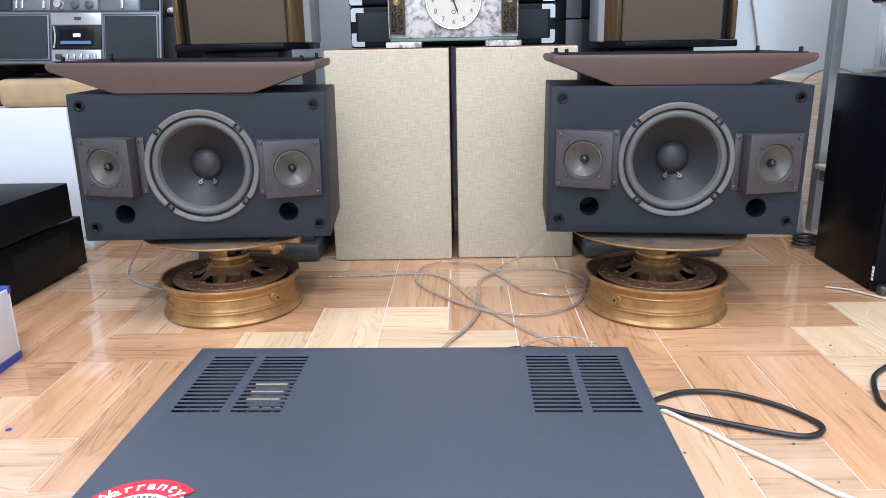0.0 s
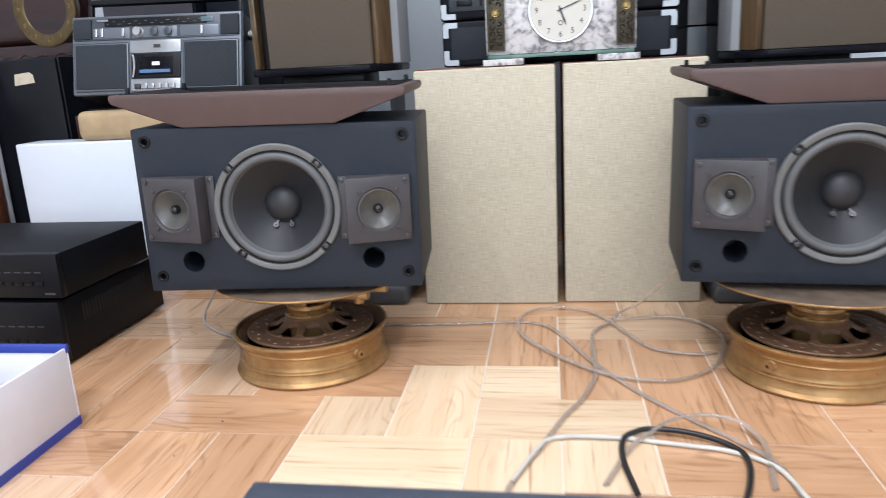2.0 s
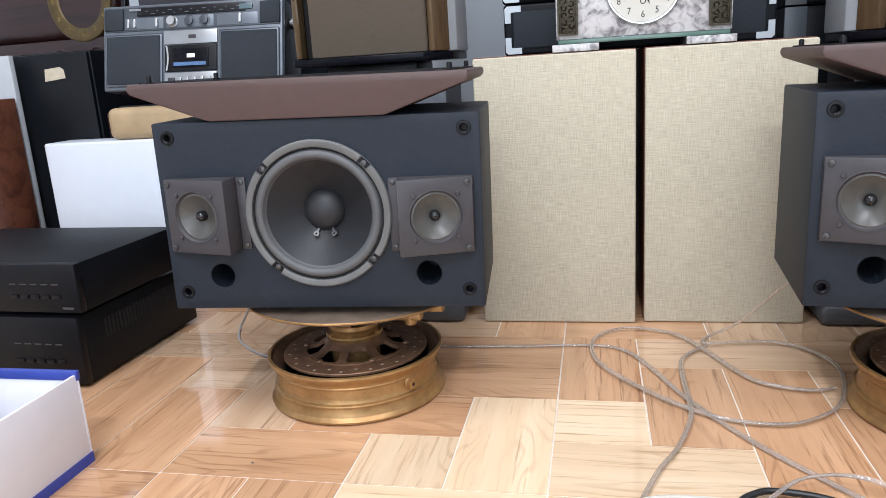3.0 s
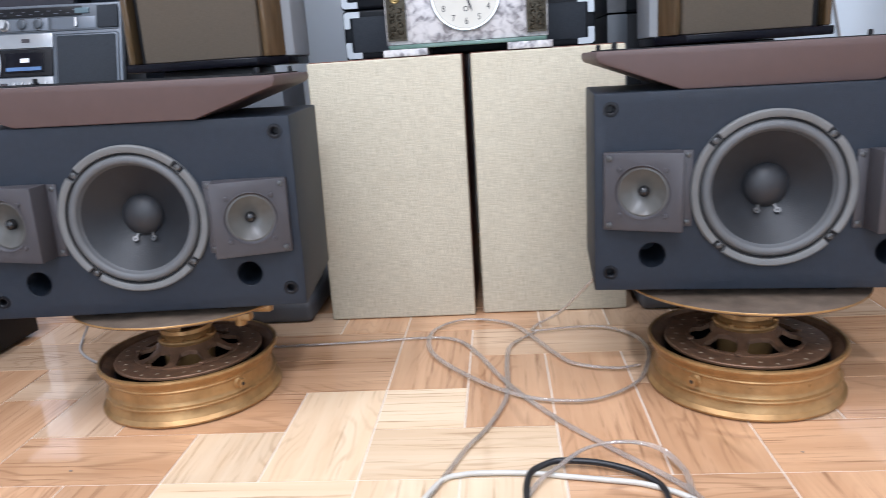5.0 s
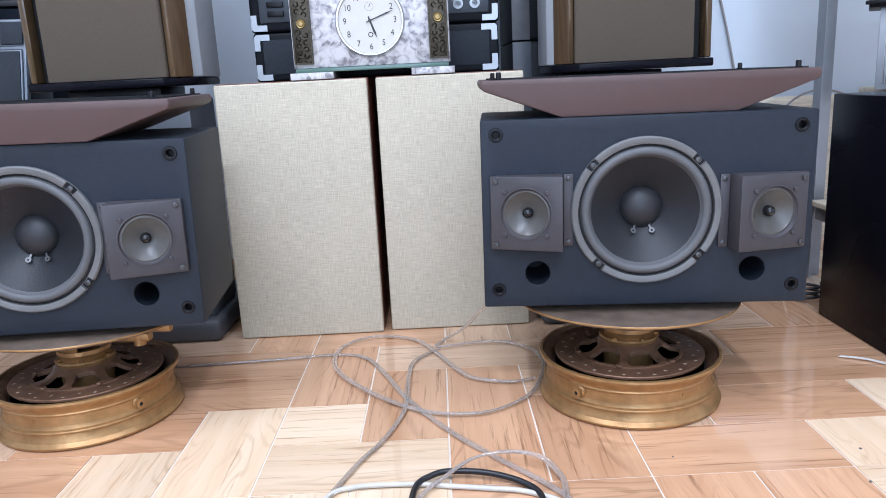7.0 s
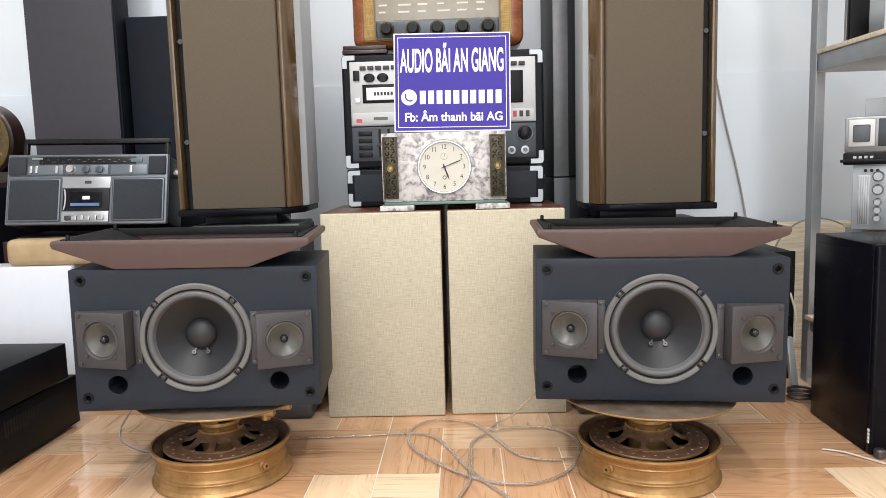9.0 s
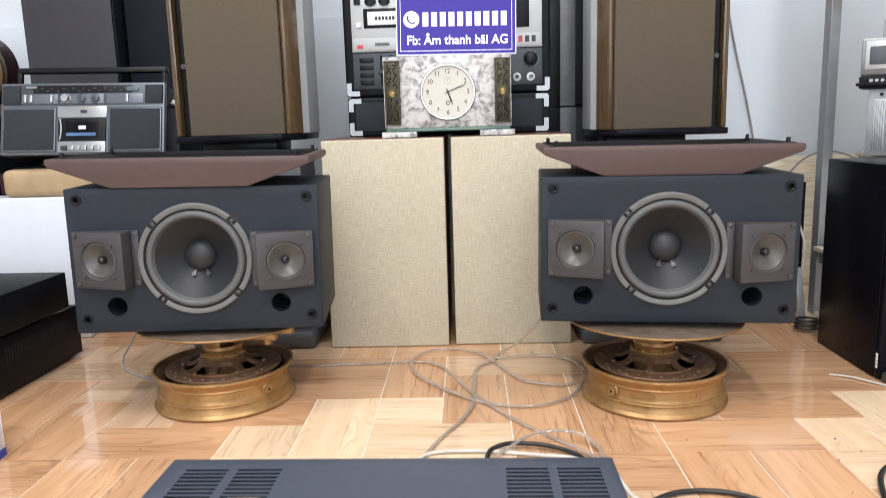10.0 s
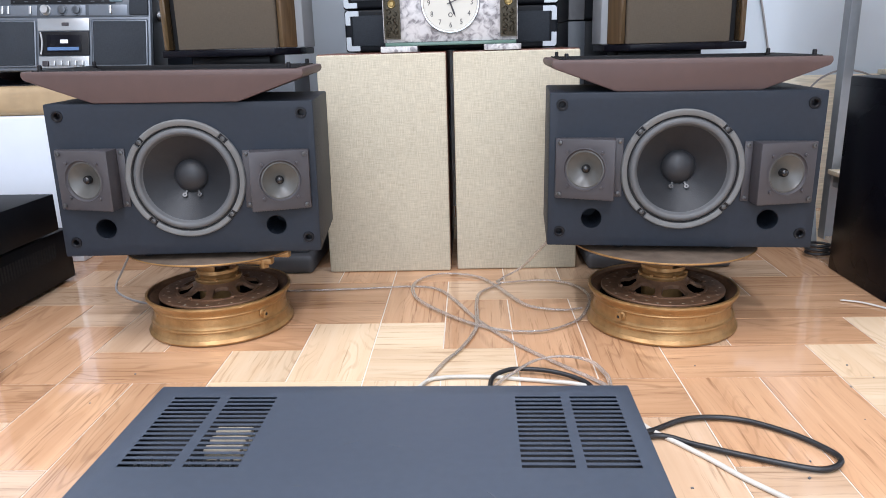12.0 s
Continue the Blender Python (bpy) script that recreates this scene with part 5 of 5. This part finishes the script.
rack_amp(pose(1.095, 1.885, 0.4570, 0, 0, -31))
rp = thing("portable_television", pose(1.063, 1.885, 0.6180, 0, 0, -30), "small silver portable television standing on an amplifier", "television")
part("stand", box(-0.002, 0.24, -0.002, 0.15, 0, 0.03, 0.004), M_BLACK, rp)
part("rail", box(-0.008, 0.24, -0.010, -0.0025, 0.006, 0.014, 0.002), M_BLACK, rp)
part("case", box(0.0, 0.24, 0.002, 0.14, 0.0305, 0.118, 0.004), M_SILVER, rp)
scn = part("screen_frame", box(0.008, 0.066, -0.002, 0.0015, 0.045, 0.112, 0.003), M_SILVERPANEL, rp)
part("screen", box(0.018, 0.055, -0.0035, -0.0015, 0.056, 0.098, 0.003), M_SLATE, scn)
part("knob_panel", box(0.072, 0.13, -0.002, 0.0015, 0.045, 0.112, 0.002), M_BBGREY, rp)
part("flip_lid", box(0.04, 0.2, 0.06, 0.068, 0.119, 0.165, 0.003), M_TOWERGREY, rp)
for k in range(4):
    part("button", box(0.02 + k * 0.012, 0.027 + k * 0.012, -0.004, -0.0015, 0.016, 0.022), M_SILVER, rp)
kt = thing("turntable_motor", pose(1.27, 1.93, 0.929), "grey turntable motor with a black platter on the shelf", "machine")
part("platter", lathe([(0, 0), (0.11, 0), (0.115, 0.006), (0.11, 0.012), (0, 0.014)], 40), M_BLACK, kt)
part("drum", cyl(0.055, 0.0145, 0.07, 32, 0.008), M_SLATE, kt)
pc = thing("steel_sheet", pose(1.13, 2.03, 0.929), "pale steel sheet standing upright on the plywood shelf", "sheet")
part("sheet", box(0.0, 0.10, 0, 0.012, 0, 0.42, 0.002), M_STEEL, pc)
part("dark_slot", box(0.0, 0.05, -0.02, -0.001, 0, 0.40, 0.003), M_BLACK, pc)

cs = thing("mixer_console", pose(0.955, 2.12, 0), "black rack console with a row of knobs beside the rack", "mixer")
part("case", box(-0.1, 0.1, 0.012, 0.24, 0, 0.372, 0.003), M_BLACKMATTE, cs)
fr = part("front_panel", box(-0.102, 0.102, 0, 0.0115, 0, 0.374, 0.002), M_BLACK, cs)
for k in range(9):
    knob(cs, 0.085, 0.04 + k * 0.036, 0.007, M_BLACK, 0.012)
    part("print_bar", box(0.06, 0.073, -0.0008, 0.001, 0.038 + k * 0.036, 0.042 + k * 0.036), M_GREYBAR, fr)
pb = thing("plywood_sheet", pose(1.15, 2.47, 0, -6, 0, 0), "raw plywood sheet leaning on the wall", "board")
part("sheet", box(-0.22, 0.50, 0, 0.012, 0, 0.425, 0.001), M_PLY, pb)
ls = thing("metal_strip", pose(1.0, 1.97, 0.0, 0, -8, 0), "bent light metal strip leaning by the rack", "strip")
part("strip", box(-0.006, 0.012, 0, 0.02, 0, 0.16, 0.002), M_STEEL, ls)


# ---- amplifier in the foreground ----
def front_amp(m):
    t = thing("amplifier", m, "slate-grey amplifier with vent slots in its lid", "amplifier")
    w, d, h = 0.433, 0.36, 0.2425
    lid = box(-w / 2, w / 2, -d, 0, 0.012, h, 0.002)
    slots = bmesh.new()
    for x0, x1 in ((-0.195, -0.153), (-0.144, -0.101), (0.1125, 0.1525), (0.1605, 0.201)):
        for k in range(16):
            y = -0.0246 - k * 0.00727
            join(slots, box(x0, x1, y - 0.0020, y + 0.0020, h - 0.03, h + 0.02))
    hollow = cut(lid, box(-w / 2 + 0.002, w / 2 - 0.002, -d + 0.002, -0.002, -0.01, h - 0.0005))
    lid = bmesh.new()
    lid.from_mesh(hollow)
    part("lid", cut(lid, slots), M_AMP, t, "slate-grey painted metal lid", angle=25)
    # liner added under the lid; its near-black colour is the slots' shade
    part("slot_shade_liner", box(-w / 2 + 0.004, w / 2 - 0.004, -d + 0.004, -0.004, 0.0185, h - 0.016), M_HOLE, t, "near-black liner added to paint the shade under the slots")
    part("bottom_tray", box(-w / 2 + 0.003, w / 2 - 0.003, -d + 0.003, -0.003, 0.0145, 0.018), M_BLACK, t)
    for y in (-0.0682, -0.0828, -0.0973):
        part("heat_sink", box(-0.141, -0.111, y - 0.0035, y + 0.0035, 0.0185, h - 0.0065), M_PALEMETAL, t, "pale metal fins seen through the slots")
    for j in range(3):
        for k in range(9):
            part("capacitor", moved(cyl(0.0013, 0.0185, h - 0.006, 10), Matrix.Translation((-0.190 + k * 0.0108 + 0.003 * (j % 2), -0.1119 - 0.0109 * j, 0))), M_LUG, t)
    for x, y, q, ln in ((-0.02, -0.10, 30, 0.007), (0.015, -0.105, -25, 0.005), (0.06, -0.08, 40, 0.004), (-0.05, -0.16, 10, 0.003), (0.09, -0.17, -50, 0.005)):
        part("scuff", moved(box(-ln, ln, -0.0004, 0.0004, 0, 0.0002), Matrix.Translation((x, y, h)) @ Matrix.Rotation(radians(q), 4, "Z")), M_SLATE, t)
    for sx in (-1, 1):
        for y in (-0.05, -d + 0.05):
            part("foot", moved(cyl(0.02, 0, 0.0125, 20, 0.002), Matrix.Translation((sx * (w / 2 - 0.05), y, 0))), M_BLACK, t)
    part("front_panel", box(-w / 2 - 0.002, w / 2 + 0.002, -d - 0.012, -d - 0.0005, 0.012, h + 0.001, 0.002), M_BLACK, t)
    sc = Matrix.Translation((-0.163, -0.279, h + 0.0002)) @ Matrix.Diagonal((0.97, 0.97, 1, 1))
    st = part("sticker", moved(cyl(0.036, 0, 0.0004, 48), sc), M_WHITE, t, "round white and red warranty sticker")
    part("red_disc", moved(lathe([(0.0, 0.0007), (0.014, 0.0007), (0.014, 0.0004)], 32), sc), M_RED, st)
    part("red_arc", moved(lathe([(0.028, 0.0004), (0.028, 0.0008), (0.045, 0.0008), (0.045, 0.0004)], 24, (44, 156), close=True), sc), M_RED, st)
    for k, ch in enumerate("Warranty"):
        a = 144 - k * 13.2
        lettering(ch, 0.0135, M_WHITE, st, sc @ Matrix.Rotation(radians(a - 90), 4, "Z") @ Matrix.Translation((0, 0.0365, 0.0010)) @ Matrix.Rotation(radians(-90), 4, "X"), "letter", 1.1, 0.0001, bold=0.0002)
    for k in range(16):
        a = radians(-200 - k * 9.5)
        part("dot", moved(cyl(0.0014, 0.0004, 0.0007, 8), sc @ Matrix.Translation((0.024 * math.cos(a), 0.024 * math.sin(a), 0))), M_GREYBAR, st)
    return t


front_amp(pose(0.030, 0.7146, 0.006, 0, 0, -0.8))


# ---- cables and bits ----
def cable(name, pts, r, mat, label, twin=0.0):
    t = thing(name, pose(*pts[0]), label, "cable")
    o = Vector(pts[0])
    path = [Vector(p) - o for p in pts]
    b = cord(path, r)
    if twin:
        cord([p + Vector((twin, twin * 0.5, 0)) for p in path], r, bm=b)
    part("wire", b, mat, t, angle=80)
    return t


Z = 0.0035
cable("speaker_cable", [(x, y, Z) for x, y in ((-0.357, 1.700), (-0.167, 1.710), (-0.037, 1.721), (0.023, 1.700), (0.063, 1.628), (0.113, 1.503), (0.183, 1.379), (0.253, 1.286), (0.303, 1.225), (0.333, 1.174), (0.343, 1.093))], 0.0021, M_CLEARWIRE, "clear twin speaker cable lying over the tiles", 0.0044)
cable("speaker_cable", [(0.363, 1.674, 0.2), (0.293, 1.700, 0.13), (0.223, 1.747, 0.04), (0.178, 1.769, 0.006)] + [(x, y, Z + 0.003) for x, y in ((0.168, 1.732), (0.233, 1.742), (0.293, 1.742), (0.343, 1.700), (0.361, 1.628), (0.343, 1.545), (0.313, 1.483), (0.253, 1.436), (0.193, 1.431), (0.133, 1.452), (0.063, 1.514), (-0.007, 1.607), (-0.032, 1.679), (-0.027, 1.753), (0.013, 1.800), (0.063, 1.806), (0.123, 1.774), (0.163, 1.700), (0.203, 1.607), (0.233, 1.566), (0.293, 1.545), (0.333, 1.555))], 0.0021, M_CLEARWIRE, "looped clear twin speaker cable on the tiles", 0.0044)
cable("speaker_cable", [(x, y, Z + 0.001) for x, y in ((0.168, 1.726), (0.123, 1.669), (0.113, 1.597), (0.113, 1.503), (0.108, 1.441), (0.083, 1.359), (0.053, 1.297), (0.023, 1.215), (-0.027, 1.073), (-0.017, 0.893))], 0.0021, M_CLEARWIRE, "clear twin speaker cable running under the amplifier", 0.0044)
cable("speaker_cable", [(x, y, z) for x, y, z in ((0.103, 1.113, 0.004), (0.143, 1.204, 0.006), (0.173, 1.235, 0.012), (0.213, 1.266, 0.02), (0.263, 1.276, 0.022), (0.303, 1.266, 0.018), (0.323, 1.240, 0.01), (0.328, 1.204, 0.006), (0.313, 1.113, 0.004))], 0.0021, M_CLEARWIRE, "raised loop of clear speaker cable behind the amplifier", 0.0044)
cable("power_cable", [(0.143, 1.093, 0.005), (0.133, 1.174, 0.006), (0.138, 1.225, 0.008), (0.158, 1.245, 0.010), (0.183, 1.254, 0.010), (0.233, 1.245, 0.010), (0.278, 1.220, 0.008), (0.298, 1.184, 0.006), (0.283, 1.113, 0.005), (0.233, 0.992, 0.005), (0.203, 0.893, 0.005)], 0.0042, M_BLACKWIRE, "black power cable looping behind the amplifier")
cable("white_cable", [(-0.017, 1.113, 0.004)] + [(x, y, 0.004) for x, y in ((0.023, 1.215), (0.053, 1.235), (0.093, 1.238), (0.143, 1.235), (0.183, 1.227), (0.233, 1.217), (0.283, 1.204), (0.333, 1.163), (0.353, 1.073), (0.393, 1.017), (0.423, 0.977), (0.453, 0.932), (0.493, 0.883), (0.513, 0.853), (0.533, 0.823), (0.553, 0.803), (0.603, 0.733))], 0.0036, M_WHITEWIRE, "white cable running round the amplifier on the tiles")
cable("power_cable", [(0.248, 0.893, 0.1), (0.303, 0.992, 0.03)] + [(x, y, 0.006) for x, y in ((0.363, 1.052), (0.423, 1.085), (0.493, 1.083), (0.553, 1.042), (0.586, 0.997), (0.591, 0.972), (0.573, 0.954), (0.543, 0.952), (0.473, 0.982), (0.413, 1.012), (0.363, 1.037), (0.293, 0.992))], 0.0041, M_BLACKWIRE, "thick black cable looping out beside the amplifier")
cable("speaker_cable", [(-0.597, 1.669, 0.21), (-0.667, 1.700, 0.13), (-0.752, 1.774, 0.03), (-0.769, 1.779, 0.004), (-0.737, 1.716, 0.003), (-0.677, 1.659, 0.003), (-0.607, 1.623, 0.003), (-0.557, 1.607, 0.003)], 0.0026, M_GREYWIRE, "thin clear cable hanging from the loudspeaker to the rim")
cable("thin_wire", [(0.888, 1.591, 0.003), (0.923, 1.571, 0.004), (0.953, 1.540, 0.003), (0.978, 1.509, 0.003), (1.023, 1.462, 0.003)], 0.0012, M_WHITEWIRE, "bare end of a thin white wire on the tiles", 0.004)
cable("power_cable", [(0.863, 1.225, 0.005), (0.793, 1.174, 0.005), (0.753, 1.138, 0.005), (0.725, 1.083, 0.005), (0.713, 1.032, 0.005), (0.743, 0.972, 0.005)], 0.0045, M_BLACKWIRE, "black cable curving over the tiles")
cable("coiled_cable", [(0.995 + 0.033 * math.cos(a * 0.7) , 1.925 + 0.028 * math.sin(a * 0.7), 0.005 + 0.0012 * a) for a in range(0, 28)], 0.0035, M_BLACKWIRE, "small coil of black cable on the floor")
cable("hanging_wire", [(0.93, 2.598, 1.25), (0.95, 2.598, 1.1), (0.977, 2.598, 0.956), (1.015, 2.598, 0.78), (1.06, 2.595, 0.6), (1.093, 2.59, 0.43), (1.10, 2.58, 0.3)], 0.0035, M_GREYWIRE, "pale wire hanging down the wall")
cable("wall_wire", [(1.11, 2.43, 0.003), (1.12, 2.43, 0.30), (1.16, 2.42, 0.40), (1.24, 2.42, 0.44), (1.34, 2.44, 0.42), (1.4, 2.45, 0.36), (1.42, 2.44, 0.003)], 0.003, M_GREYWIRE, "thin wire drooping before the plywood sheet")
cable("white_cable", [(1.04, 2.112, 0.26), (1.05, 2.09, 0.18), (1.03, 2.08, 0.08), (1.0, 2.10, 0.004)], 0.003, M_WHITEWIRE, "white cable hanging by the mixer")
db = thing("scrap", pose(-0.60, 0.99, 0.0), "tiny scrap of blue plastic on the tiles", "scrap")
part("chip", moved(box(-0.004, 0.004, -0.002, 0.002, 0, 0.003, 0.0006), Matrix.Rotation(radians(35), 4, "Z")), M_CARTONBLUE, db)


random.seed(4)
crumbs = bmesh.new()
for k in range(26):
    x, y, r = random.uniform(0.30, 0.80) if k % 3 else random.uniform(-0.7, -0.2), random.uniform(0.75, 1.30), random.uniform(0.0008, 0.0019)
    join(crumbs, moved(box(-r, r, -r * 0.7, r * 0.7, 0, r), pose(x, y, 0.0, 0, 0, random.uniform(0, 180))))
tagged(part("crumbs", crumbs, M_GREYBAR, None), "scattered dark crumbs of dirt lying on the tiles", "dirt", kind="stuff")


# ---- floor: square tiles of four by four units, each printed as eight planks, turned from tile to tile ----
G = 0.4 / 3
PLANKS = ((0, 2, 0, 1, "h", 0), (0, 1, 1, 2, "h", 0), (0, 1, 2, 4, "v", 1), (1, 2, 1, 3, "v", 1), (2, 3, 0, 3, "v", 1), (3, 4, 0, 2, "v", 1), (1, 4, 3, 4, "h", 2), (3, 4, 2, 3, "h", 2))
TONES = (M_OAK_LIGHT, M_OAK_BROWN, M_OAK_GREY)
floor = tagged(part("floor", box(-2.86, 2.70, -2.1, 2.85, -0.08, -0.0012), M_GROUT, None), "glossy wood-look floor tiles in a pinwheel of planks with white joints", "floor", kind="structure")
plank_mesh = {}


def plank(tone, length):
    key = (tone, length)
    if key not in plank_mesh:
        b = box(-length * G / 2 + 0.0013, length * G / 2 - 0.0013, -G / 2 + 0.0013, G / 2 - 0.0013, -0.0011, 0.0, 0.0)
        me = bpy.data.meshes.new("plank")
        bmesh.ops.recalc_face_normals(b, faces=b.faces)
        b.to_mesh(me)
        b.free()
        me.materials.append(TONES[tone])
        plank_mesh[key] = me
    return plank_mesh[key]


rest = {0: bmesh.new(), 1: bmesh.new(), 2: bmesh.new()}
for ti in range(-5, 5):
    for tj in range(-6, 3):
        turn = {(0, 0): 0, (1, 0): 1, (1, 1): 2, (0, 1): 3}[(ti % 2, tj % 2)]
        ox, oy = 0.05 + G * (-1 + 4 * ti), 1.5 + G * (-2 + 4 * tj)
        near = -3 <= ti <= 2 and -3 <= tj <= 1
        for u0, u1, v0, v1, way, tone in PLANKS:
            cu, cv, yaw = (u0 + u1) / 2 - 2, (v0 + v1) / 2 - 2, 0 if way == "h" else 90
            for _ in range(turn):
                cu, cv, yaw = -cv, cu, yaw + 90
            length = max(u1 - u0, v1 - v0)
            m = pose(ox + G * (cu + 2), oy + G * (cv + 2), 0, 0, 0, yaw)
            if near:
                o = new("plank", plank(tone, length))
                o.parent = floor
                o.matrix_basis = m
            else:
                b = bmesh.new()
                b.from_mesh(plank(tone, length))
                join(rest[tone], moved(b, m))
for tone, b in rest.items():
    o = part("far_planks", b, TONES[tone], floor)
    o["kind"] = "stuff"
